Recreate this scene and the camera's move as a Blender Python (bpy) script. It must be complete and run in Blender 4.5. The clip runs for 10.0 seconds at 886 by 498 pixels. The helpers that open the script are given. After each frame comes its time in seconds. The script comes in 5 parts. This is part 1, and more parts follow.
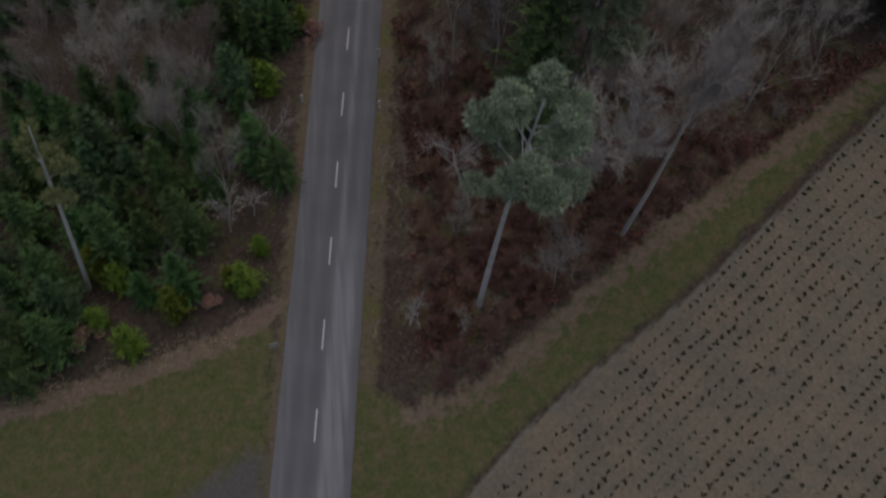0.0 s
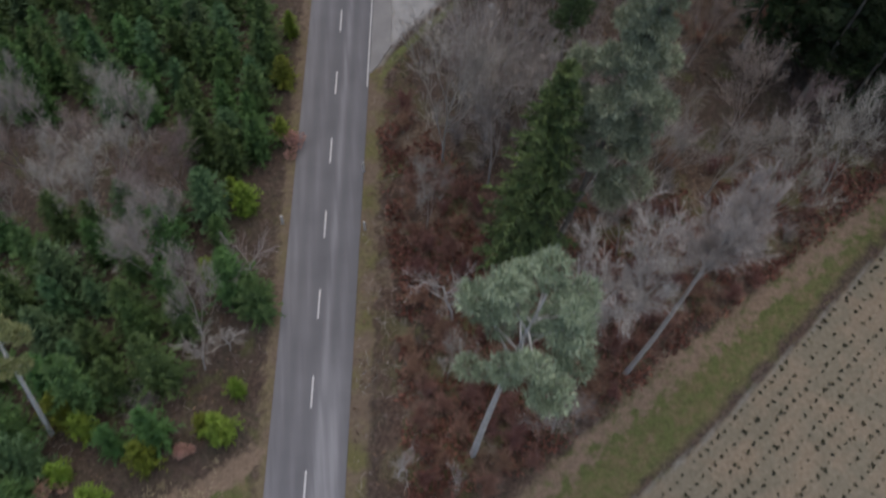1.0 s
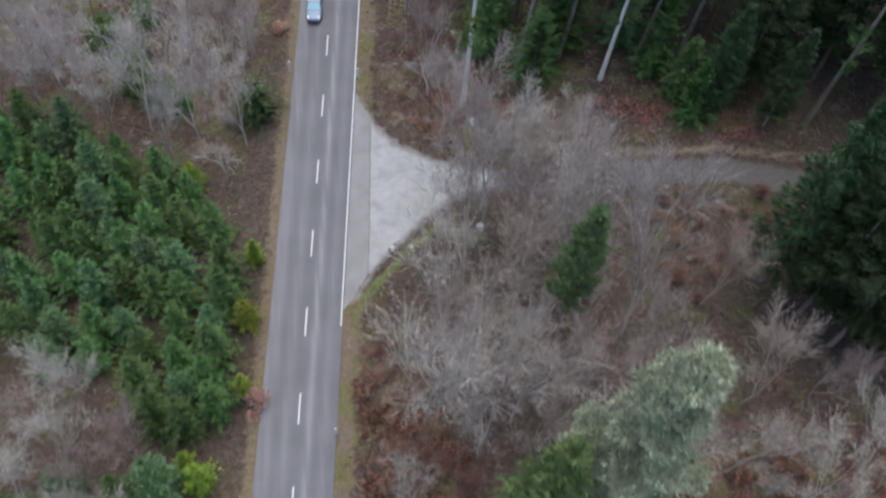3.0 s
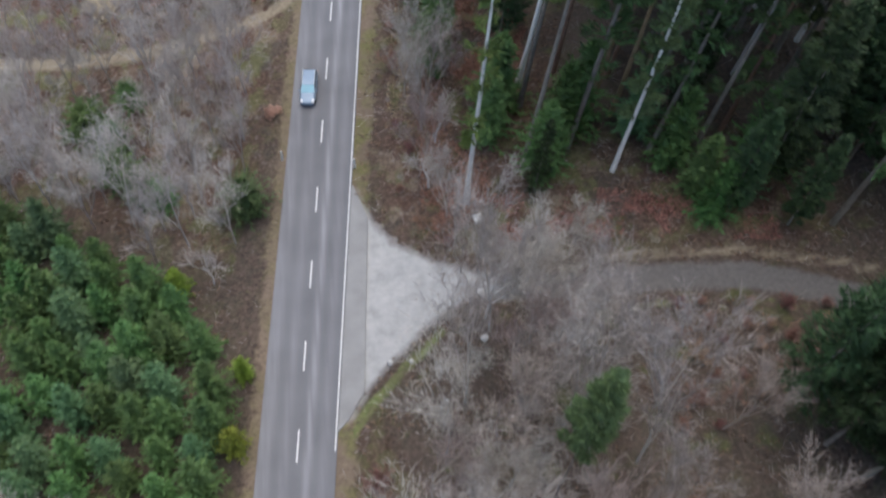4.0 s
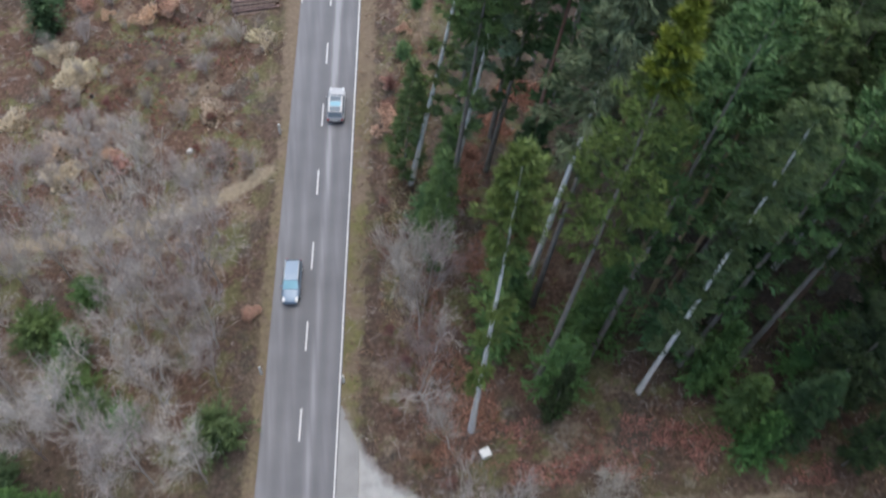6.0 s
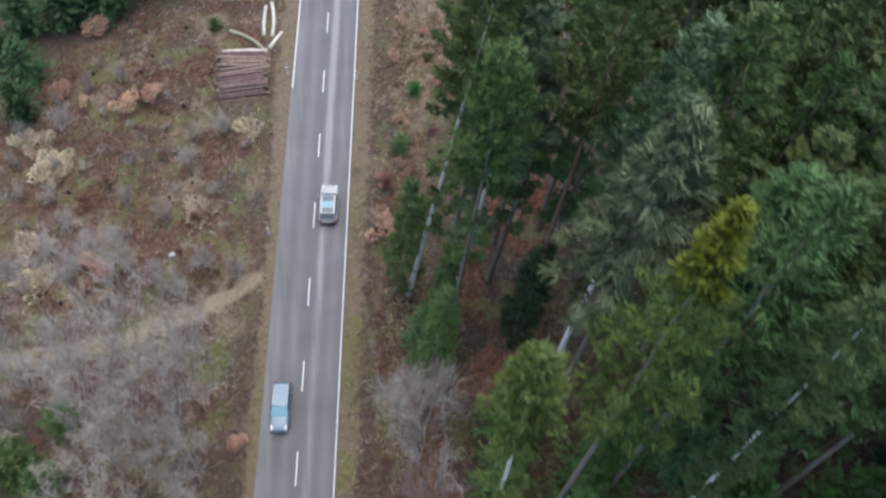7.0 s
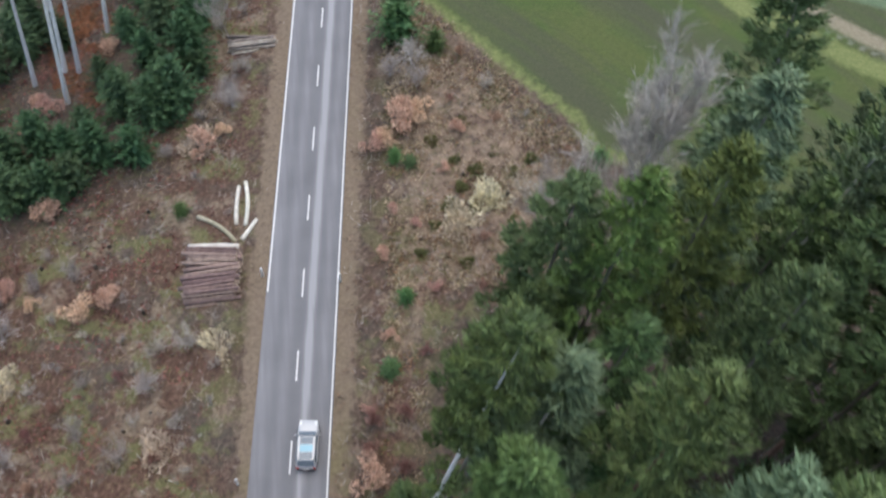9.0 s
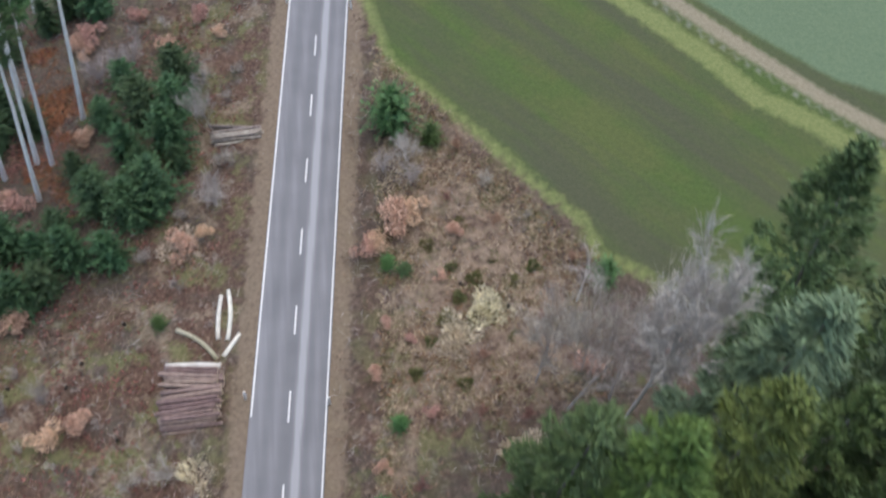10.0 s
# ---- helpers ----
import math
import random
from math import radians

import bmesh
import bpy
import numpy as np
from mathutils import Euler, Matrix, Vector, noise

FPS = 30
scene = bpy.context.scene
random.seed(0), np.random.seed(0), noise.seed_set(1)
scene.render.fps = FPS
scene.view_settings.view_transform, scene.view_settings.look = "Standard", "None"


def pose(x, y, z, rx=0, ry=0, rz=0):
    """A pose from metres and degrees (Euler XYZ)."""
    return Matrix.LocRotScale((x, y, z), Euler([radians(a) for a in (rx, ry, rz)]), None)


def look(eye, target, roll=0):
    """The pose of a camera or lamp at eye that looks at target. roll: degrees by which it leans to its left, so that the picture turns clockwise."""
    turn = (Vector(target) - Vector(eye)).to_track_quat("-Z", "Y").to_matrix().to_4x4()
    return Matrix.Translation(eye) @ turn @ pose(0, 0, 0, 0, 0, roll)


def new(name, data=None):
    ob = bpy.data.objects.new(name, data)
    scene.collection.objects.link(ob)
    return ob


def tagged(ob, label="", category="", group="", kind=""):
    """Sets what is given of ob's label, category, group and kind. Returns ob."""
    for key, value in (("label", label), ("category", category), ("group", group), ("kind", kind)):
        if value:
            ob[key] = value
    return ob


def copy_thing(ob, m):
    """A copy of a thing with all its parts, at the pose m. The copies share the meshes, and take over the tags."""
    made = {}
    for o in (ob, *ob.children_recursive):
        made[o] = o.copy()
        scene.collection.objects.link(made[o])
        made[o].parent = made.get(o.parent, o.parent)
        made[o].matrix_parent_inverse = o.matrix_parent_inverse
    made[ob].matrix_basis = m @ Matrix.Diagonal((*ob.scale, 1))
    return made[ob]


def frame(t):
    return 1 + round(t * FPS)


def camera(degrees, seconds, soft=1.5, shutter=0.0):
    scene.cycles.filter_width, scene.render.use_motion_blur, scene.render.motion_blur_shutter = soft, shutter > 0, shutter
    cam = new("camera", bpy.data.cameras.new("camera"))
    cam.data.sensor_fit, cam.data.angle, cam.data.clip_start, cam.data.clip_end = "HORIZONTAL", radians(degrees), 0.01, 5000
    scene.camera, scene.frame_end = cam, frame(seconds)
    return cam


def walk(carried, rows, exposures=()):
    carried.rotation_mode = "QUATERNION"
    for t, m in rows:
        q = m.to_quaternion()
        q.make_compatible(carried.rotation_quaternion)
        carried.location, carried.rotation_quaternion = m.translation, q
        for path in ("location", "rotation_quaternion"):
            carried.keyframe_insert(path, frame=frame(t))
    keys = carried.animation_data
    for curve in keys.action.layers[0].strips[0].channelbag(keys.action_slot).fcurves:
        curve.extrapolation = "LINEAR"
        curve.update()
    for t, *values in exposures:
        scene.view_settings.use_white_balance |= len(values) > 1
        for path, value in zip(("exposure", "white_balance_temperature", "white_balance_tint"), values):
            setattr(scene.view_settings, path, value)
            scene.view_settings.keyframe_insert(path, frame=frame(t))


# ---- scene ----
cam = camera(50.0, 10.0, soft=2.4, shutter=0.5)
PATH = [
    (0, (-7.39, 0.80, 85.74), (-4.53, 23.21, 41.14), 2.56),
    (0.5, (-6.81, 7.25, 85.47), (-3.70, 29.88, 41.00), 2.78),
    (1, (-6.18, 13.99, 85.23), (-2.74, 37.09, 41.02), 3.22),
    (1.5, (-5.50, 20.21, 85.21), (-1.80, 43.61, 41.18), 3.55),
    (2, (-4.74, 26.23, 85.33), (-0.73, 50.44, 41.76), 3.71),
    (2.5, (-3.92, 32.32, 85.35), (0.25, 57.01, 42.07), 3.75),
    (4, (-1.54, 51.24, 84.97), (2.42, 76.00, 41.71), 3.18),
    (4.5, (-0.74, 57.55, 84.96), (3.14, 82.14, 41.60), 3.01),
    (5, (0.04, 64.03, 84.83), (3.85, 88.70, 41.51), 2.85),
    (5.5, (0.72, 70.12, 84.85), (4.52, 94.70, 41.48), 2.77),
    (7, (2.24, 89.38, 84.77), (6.40, 114.01, 41.45), 3.37),
    (7.5, (2.73, 95.71, 84.75), (7.04, 120.26, 41.41), 3.75),
    (8, (3.25, 102.13, 84.70), (7.75, 126.84, 41.47), 4.08),
    (8.5, (3.77, 108.35, 84.73), (8.42, 133.01, 41.48), 4.59),
    (9, (4.28, 114.67, 84.71), (9.16, 139.51, 41.59), 4.96),
    (9.5, (4.78, 120.79, 84.68), (9.84, 145.63, 41.58), 5.33),
    (10, (5.32, 127.10, 84.60), (10.65, 152.19, 41.68), 5.79),
]
GAIN = 0.45
EXPOSURE = [(t, e + GAIN, kelvin, tint) for t, e, kelvin, tint in ((0.0, -2.13, 6950, 13.0), (0.5, -1.57, 6950, 13.5), (1.0, -1.02, 6850, 13.0), (1.5, -0.66, 6700, 12.0), (2.0, -0.3, 6550, 10.5), (2.5, -0.12, 6500, 10.0), (4.0, -0.05, 6560, 9.4), (5.0, -0.02, 6620, 8.8), (7.0, -0.02, 6620, 8.6), (8.5, -0.02, 6620, 8.4), (10.0, -0.04, 6560, 9.8))]
walk(cam, [(t, look(eye, target, roll)) for t, eye, target, roll in PATH], EXPOSURE)

# ---- light: an overcast winter sky ----
world = bpy.data.worlds.new("overcast_sky")
scene.world = world
world.use_nodes = True
wn = world.node_tree.nodes
sky = wn.new("ShaderNodeTexSky")
sky.sky_type = "NISHITA"
sky.sun_disc = False
sky.sun_elevation, sky.sun_rotation = radians(76), radians(20)
sky.dust_density, sky.air_density = 2.0, 1.0
world.node_tree.links.new(sky.outputs[0], wn["Background"].inputs[0])
wn["Background"].inputs[1].default_value = 0.18
sun = bpy.data.lights.new("sun", "SUN")
sun.energy, sun.angle, sun.color = 1.5, radians(78), (1.0, 0.97, 0.885)
sun_ob = new("sun", sun)
sun_ob.matrix_world = look((8.3, 122.7, 184.0), (0, 100, 87.0))


# ---- materials ----
def mat(name, stops, scale=3.0, fine=40.0, rough=0.9, bump=0.3, metal=0.0, vary=0.0, island=0.0, coat=0.0):
    """A procedural surface: two scales of noise mix the given colours; vary and island shift brightness object by object, piece by piece."""
    m = bpy.data.materials.new(name)
    m.use_nodes = True
    n, link = m.node_tree.nodes, m.node_tree.links.new
    b = n["Principled BSDF"]
    geo = n.new("ShaderNodeNewGeometry")
    big = n.new("ShaderNodeTexNoise")
    big.inputs["Scale"].default_value, big.inputs["Detail"].default_value = scale, 5
    link(geo.outputs["Position"], big.inputs["Vector"])
    small = n.new("ShaderNodeTexNoise")
    small.inputs["Scale"].default_value, small.inputs["Detail"].default_value = fine, 4
    link(geo.outputs["Position"], small.inputs["Vector"])
    mix = n.new("ShaderNodeMath")
    mix.operation = "MULTIPLY_ADD"
    mix.inputs[1].default_value = 0.45
    link(small.outputs[0], mix.inputs[0])
    half = n.new("ShaderNodeMath")
    half.operation = "MULTIPLY"
    half.inputs[1].default_value = 0.55
    link(big.outputs[0], half.inputs[0])
    link(half.outputs[0], mix.inputs[2])
    ramp = n.new("ShaderNodeValToRGB")
    e = ramp.color_ramp.elements
    e[0].position, e[1].position = 0.34, 0.66
    while len(e) < len(stops):
        e.new(0.5)
    for k, c in enumerate(stops):
        e[k].position = 0.34 + 0.32 * k / max(1, len(stops) - 1)
        e[k].color = (*c, 1)
    link(mix.outputs[0], ramp.inputs[0])
    out = ramp.outputs[0]
    if vary or island:
        info = n.new("ShaderNodeObjectInfo")
        hsv = n.new("ShaderNodeHueSaturation")
        a = n.new("ShaderNodeMath")
        a.operation = "MULTIPLY_ADD"
        a.inputs[1].default_value, a.inputs[2].default_value = 2 * vary, 1 - vary
        link(info.outputs["Random"], a.inputs[0])
        c = n.new("ShaderNodeMath")
        c.operation = "MULTIPLY_ADD"
        c.inputs[1].default_value, c.inputs[2].default_value = 2 * island, 1 - island
        link(geo.outputs["Random Per Island"], c.inputs[0])
        p = n.new("ShaderNodeMath")
        p.operation = "MULTIPLY"
        link(a.outputs[0], p.inputs[0])
        link(c.outputs[0], p.inputs[1])
        link(p.outputs[0], hsv.inputs["Value"])
        hue = n.new("ShaderNodeMath")
        hue.operation = "MULTIPLY_ADD"
        hue.inputs[1].default_value, hue.inputs[2].default_value = 0.05, 0.475
        link(info.outputs["Random"], hue.inputs[0])
        link(hue.outputs[0], hsv.inputs["Hue"])
        link(out, hsv.inputs["Color"])
        out = hsv.outputs[0]
    link(out, b.inputs["Base Color"])
    b.inputs["Roughness"].default_value, b.inputs["Metallic"].default_value = rough, metal
    b.inputs["Coat Weight"].default_value = coat
    if bump:
        bp = n.new("ShaderNodeBump")
        bp.inputs["Strength"].default_value, bp.inputs["Distance"].default_value = bump, 0.05
        link(small.outputs[0], bp.inputs["Height"])
        link(bp.outputs[0], b.inputs["Normal"])
    return m




def asphalt_material():
    """Grey asphalt, polished lighter along the wheel tracks, with patches and fine grain."""
    m = bpy.data.materials.new("asphalt")
    m.use_nodes = True
    n, link = m.node_tree.nodes, m.node_tree.links.new
    b = n["Principled BSDF"]
    pos = n.new("ShaderNodeTexCoord").outputs["Object"]

    def math_node(op, a, c=None, d=None):
        x = n.new("ShaderNodeMath")
        x.operation = op
        for k, v in enumerate((a, c, d)):
            if v is None:
                continue
            if isinstance(v, (int, float)):
                x.inputs[k].default_value = v
            else:
                link(v, x.inputs[k])
        return x.outputs[0]

    dot = n.new("ShaderNodeVectorMath")
    dot.operation = "DOT_PRODUCT"
    link(pos, dot.inputs[0])
    dot.inputs[1].default_value = (0.9942, -0.1079, 0)
    v = math_node("ADD", dot.outputs["Value"], 0.9942 * 15.35 + 0.1079 * 25)
    split = n.new("ShaderNodeSeparateXYZ")
    link(pos, split.inputs[0])

    def between(a, c, lo, hi):
        """Goes from lo at length a of the road to hi at length c."""
        r = n.new("ShaderNodeMapRange")
        for key, value in (("From Min", a), ("From Max", c), ("To Min", lo), ("To Max", hi)):
            r.inputs[key].default_value = value
        link(split.outputs["Y"], r.inputs["Value"])
        return r.outputs[0]

    total = math_node("MULTIPLY", math_node("EXPONENT", math_node("MULTIPLY", math_node("MULTIPLY", math_node("SUBTRACT", v, 1.7), math_node("SUBTRACT", v, 1.7)), -0.6)), between(38, 50, 0.9, 0.0))
    total = math_node("ADD", total, math_node("MULTIPLY", math_node("EXPONENT", math_node("MULTIPLY", math_node("MULTIPLY", math_node("SUBTRACT", v, 1.0), math_node("SUBTRACT", v, 1.0)), -9.0)), between(130, 160, 0.0, 1.35)))
    for centre, width, amount in ((-2.75, 0.5, 0.35), (-1.15, 0.5, 0.3), (1.0, 0.38, 0.65), (2.45, 0.45, 0.3), (-3.4, 0.3, 0.3)):
        q = math_node("DIVIDE", math_node("SUBTRACT", v, centre), width)
        g = math_node("MULTIPLY", math_node("EXPONENT", math_node("MULTIPLY", math_node("MULTIPLY", q, q), -1.0)), amount)
        total = g if total is None else math_node("ADD", total, g)
    stretch = n.new("ShaderNodeMapping")
    stretch.inputs["Rotation"].default_value = (0, 0, radians(6.2))
    stretch.inputs["Scale"].default_value = (1.4, 0.05, 1)
    link(pos, stretch.inputs["Vector"])
    streak, patch, grain = n.new("ShaderNodeTexNoise"), n.new("ShaderNodeTexNoise"), n.new("ShaderNodeTexNoise")
    link(stretch.outputs[0], streak.inputs["Vector"])
    for t, scale in ((patch, 0.25), (grain, 25)):
        link(pos, t.inputs["Vector"])
        t.inputs["Scale"].default_value, t.inputs["Detail"].default_value = scale, 5
    streak.inputs["Scale"].default_value, streak.inputs["Detail"].default_value = 1.5, 4
    k = math_node("MULTIPLY", total, math_node("MULTIPLY_ADD", streak.outputs[0], 1.6, -0.25))
    k = math_node("MULTIPLY_ADD", patch.outputs[0], 0.35, k)
    k = math_node("MULTIPLY_ADD", grain.outputs[0], 0.3, k)
    ramp = n.new("ShaderNodeValToRGB")
    ramp.color_ramp.elements[0].position, ramp.color_ramp.elements[1].position = 0.15, 1.15
    ramp.color_ramp.elements[0].color, ramp.color_ramp.elements[1].color = (0.105, 0.105, 0.115, 1), (0.30, 0.30, 0.315, 1)
    ramp.color_ramp.elements[1].position = 1.0
    link(k, ramp.inputs[0])
    link(ramp.outputs[0], b.inputs["Base Color"])
    b.inputs["Roughness"].default_value = 0.7
    bump = n.new("ShaderNodeBump")
    bump.inputs["Strength"].default_value, bump.inputs["Distance"].default_value = 0.2, 0.02
    link(grain.outputs[0], bump.inputs["Height"])
    link(bump.outputs[0], b.inputs["Normal"])
    return m


M_ASPHALT = asphalt_material()
M_OLD = mat("old_asphalt", [(0.23, 0.225, 0.22), (0.33, 0.325, 0.32)], 0.5, 20, 0.8, 0.2)
M_WHITE = mat("road_paint", [(0.62, 0.62, 0.62), (0.82, 0.82, 0.8)], 2, 25, 0.6, 0.1)
M_SPRUCE = mat("spruce_needles", [(0.06, 0.12, 0.046), (0.135, 0.222, 0.078)], 0.6, 5, 0.7, 0, vary=0.25, island=0.45)
M_YOUNG = mat("young_conifer_needles", [(0.056, 0.122, 0.037), (0.135, 0.238, 0.068)], 0.5, 5, 0.7, 0, vary=0.25, island=0.22)
M_PINE = mat("pine_needles", [(0.26, 0.315, 0.21), (0.41, 0.48, 0.33)], 0.5, 5, 0.75, 0, vary=0.1, island=0.35)
M_YELLOW = mat("yellow_green_needles", [(0.12, 0.19, 0.02), (0.24, 0.31, 0.04)], 0.5, 5, 0.7, 0, vary=0.2, island=0.4)
M_FIR = mat("fir_needles", [(0.042, 0.09, 0.028), (0.13, 0.19, 0.055)], 0.5, 5, 0.7, 0, vary=0.15, island=0.6)
M_BLUE = mat("bluish_needles", [(0.067, 0.136, 0.058), (0.138, 0.232, 0.095)], 0.5, 5, 0.7, 0, vary=0.2, island=0.22)
M_OLIVE = mat("olive_needles", [(0.07, 0.12, 0.04), (0.145, 0.2, 0.066)], 0.5, 5, 0.7, 0, vary=0.2, island=0.45)
M_GREYGREEN = mat("grey_green_needles", [(0.1, 0.152, 0.08), (0.195, 0.265, 0.148)], 0.5, 5, 0.75, 0, vary=0.12, island=0.35)
M_LIME = mat("yellow_olive_needles", [(0.078, 0.138, 0.034), (0.17, 0.245, 0.065)], 0.5, 5, 0.7, 0, vary=0.12, island=0.4)
M_GOLD = mat("golden_needles", [(0.14, 0.19, 0.02), (0.27, 0.32, 0.04)], 0.5, 5, 0.7, 0, vary=0.1, island=0.3)
M_PALELIME = mat("faded_pine_needles", [(0.2, 0.23, 0.09), (0.34, 0.36, 0.16)], 0.5, 5, 0.75, 0, vary=0.1, island=0.3)
M_DEEP = mat("deep_green_needles", [(0.036, 0.084, 0.036), (0.09, 0.16, 0.062)], 0.5, 5, 0.7, 0, vary=0.2, island=0.3)
# Spruce needles again, with the stand's shade put into their colour.
M_SHADE = mat("shaded_spruce_needles", [(0.02, 0.046, 0.018), (0.052, 0.094, 0.03)], 0.6, 5, 0.7, 0, vary=0.2, island=0.45)
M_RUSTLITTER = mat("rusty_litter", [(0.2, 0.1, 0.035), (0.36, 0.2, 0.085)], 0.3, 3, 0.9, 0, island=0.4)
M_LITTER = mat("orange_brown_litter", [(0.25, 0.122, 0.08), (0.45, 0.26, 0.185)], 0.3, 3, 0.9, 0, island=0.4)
M_RED = mat("reddish_twigs", [(0.24, 0.125, 0.095), (0.42, 0.25, 0.195)], 0.5, 4, 0.9, 0, vary=0.25, island=0.35)
M_PINK = mat("pinkish_twigs", [(0.3, 0.235, 0.21), (0.45, 0.37, 0.335)], 0.5, 4, 0.9, 0, vary=0.2, island=0.18)
M_LEAF = mat("dry_beech_leaves", [(0.44, 0.262, 0.185), (0.72, 0.485, 0.37)], 0.8, 6, 0.8, 0, vary=0.2, island=0.3)
M_PALESTRAW = mat("pale_dry_grass", [(0.52, 0.44, 0.32), (0.76, 0.67, 0.52)], 0.8, 6, 0.9, 0, vary=0.12, island=0.25)
M_STRAW = mat("dry_straw", [(0.34, 0.27, 0.16), (0.56, 0.47, 0.32)], 0.8, 6, 0.9, 0, vary=0.15, island=0.3)
M_PALE = mat("pale_bark", [(0.58, 0.55, 0.51), (0.84, 0.81, 0.77)], 1.2, 9, 0.85, 0.3, vary=0.15)
M_RUST = mat("rusty_bark", [(0.2, 0.12, 0.08), (0.34, 0.22, 0.15)], 1.2, 9, 0.9, 0.3, vary=0.15)
M_WHITEBARK = mat("whitish_bark", [(0.7, 0.68, 0.64), (0.92, 0.9, 0.86)], 1.2, 9, 0.85, 0.3, vary=0.1)
M_GREYLOG = mat("weathered_log_bark", [(0.2, 0.165, 0.14), (0.46, 0.4, 0.345)], 2.0, 14, 0.9, 0.5, vary=0.5)
M_LOG = mat("log_bark", [(0.17, 0.115, 0.1), (0.36, 0.26, 0.225)], 2.0, 14, 0.9, 0.5, vary=0.35)
M_CUT = mat("cut_wood", [(0.5, 0.38, 0.26), (0.68, 0.55, 0.4)], 4, 30, 0.8, 0.2, vary=0.15)
M_STUMP = mat("dark_stump_bark", [(0.03, 0.025, 0.02), (0.08, 0.065, 0.05)], 2, 14, 0.9, 0.5)
M_STUMPTOP = mat("weathered_wood", [(0.12, 0.1, 0.08), (0.26, 0.22, 0.17)], 4, 30, 0.9, 0.3, vary=0.3)
M_BIRCH = mat("birch_bark", [(0.46, 0.43, 0.36), (0.8, 0.77, 0.7)], 1.2, 8, 0.8, 0.3, vary=0.1)
M_MOSSLOG = mat("mossy_bark", [(0.2, 0.2, 0.1), (0.5, 0.46, 0.36)], 1.0, 8, 0.9, 0.4)
M_STONE = mat("pale_stone", [(0.4, 0.39, 0.37), (0.65, 0.64, 0.61)], 2, 15, 0.85, 0.4)
M_PLASTIC = mat("white_plastic", [(0.8, 0.79, 0.76), (0.88, 0.87, 0.84)], 1, 10, 0.5, 0.05)
M_BLACK = mat("black_plastic", [(0.012, 0.012, 0.013), (0.025, 0.025, 0.026)], 3, 20, 0.6, 0.1)
M_STEEL = mat("galvanised_steel", [(0.55, 0.57, 0.58), (0.7, 0.72, 0.73)], 3, 20, 0.45, 0.05, metal=0.5)
M_SILVER = mat("silver_car_paint", [(0.43, 0.435, 0.45), (0.52, 0.525, 0.54)], 0.7, 60, 0.45, 0.0, metal=0.2, coat=0.3)
M_BLUEPAINT = mat("blue_grey_car_paint", [(0.17, 0.24, 0.33), (0.22, 0.29, 0.38)], 0.7, 60, 0.4, 0.0, metal=0.3, coat=0.3)
M_GLASS = mat("tinted_glass", [(0.12, 0.155, 0.19), (0.17, 0.21, 0.25)], 0.5, 5, 0.2, 0.0)
# Car glass whose base colour holds the sky's reflection.
M_SKYGLASS = mat("sky_reflection_glass", [(0.2, 0.42, 0.52), (0.27, 0.5, 0.6)], 0.5, 5, 0.15, 0.0)
M_RUBBER = mat("tyre_rubber", [(0.015, 0.015, 0.015), (0.03, 0.03, 0.03)], 3, 30, 0.85, 0.2)
M_REDLAMP = mat("red_lamp_lens", [(0.4, 0.02, 0.02), (0.5, 0.03, 0.03)], 3, 20, 0.2, 0.0, coat=0.8)
M_LAMP = mat("clear_lamp_lens", [(0.62, 0.64, 0.66), (0.75, 0.77, 0.79)], 3, 20, 0.2, 0.0, coat=0.8)
M_DEADTUFT = mat("brown_undergrowth", [(0.10, 0.06, 0.04), (0.26, 0.17, 0.12)], 0.25, 3, 0.9, 0, island=0.5)
M_BRACKEN = mat("dead_bracken", [(0.12, 0.05, 0.033), (0.31, 0.155, 0.105)], 0.25, 3, 0.9, 0, island=0.5)
M_GRASS = mat("winter_grass_blades", [(0.09, 0.12, 0.03), (0.24, 0.21, 0.1)], 0.3, 3, 0.9, 0, island=0.4)
M_PLANT = mat("field_plant", [(0.035, 0.034, 0.022), (0.08, 0.072, 0.045)], 0.6, 6, 0.9, 0, island=0.5)
M_TWIG = mat("bare_twigs", [(0.35, 0.312, 0.28), (0.53, 0.482, 0.435)], 0.5, 4, 0.9, 0, vary=0.2, island=0.18)
M_PALETWIG = mat("pale_bare_twigs", [(0.38, 0.335, 0.31), (0.56, 0.51, 0.475)], 0.5, 4, 0.9, 0, vary=0.15, island=0.15)
M_SILVERTWIG = mat("silvery_twigs", [(0.5, 0.47, 0.43), (0.7, 0.66, 0.61)], 0.5, 4, 0.9, 0, vary=0.1, island=0.15)
M_BARK = mat("grey_bark", [(0.16, 0.14, 0.12), (0.3, 0.27, 0.24)], 1.5, 12, 0.9, 0.4, vary=0.2)


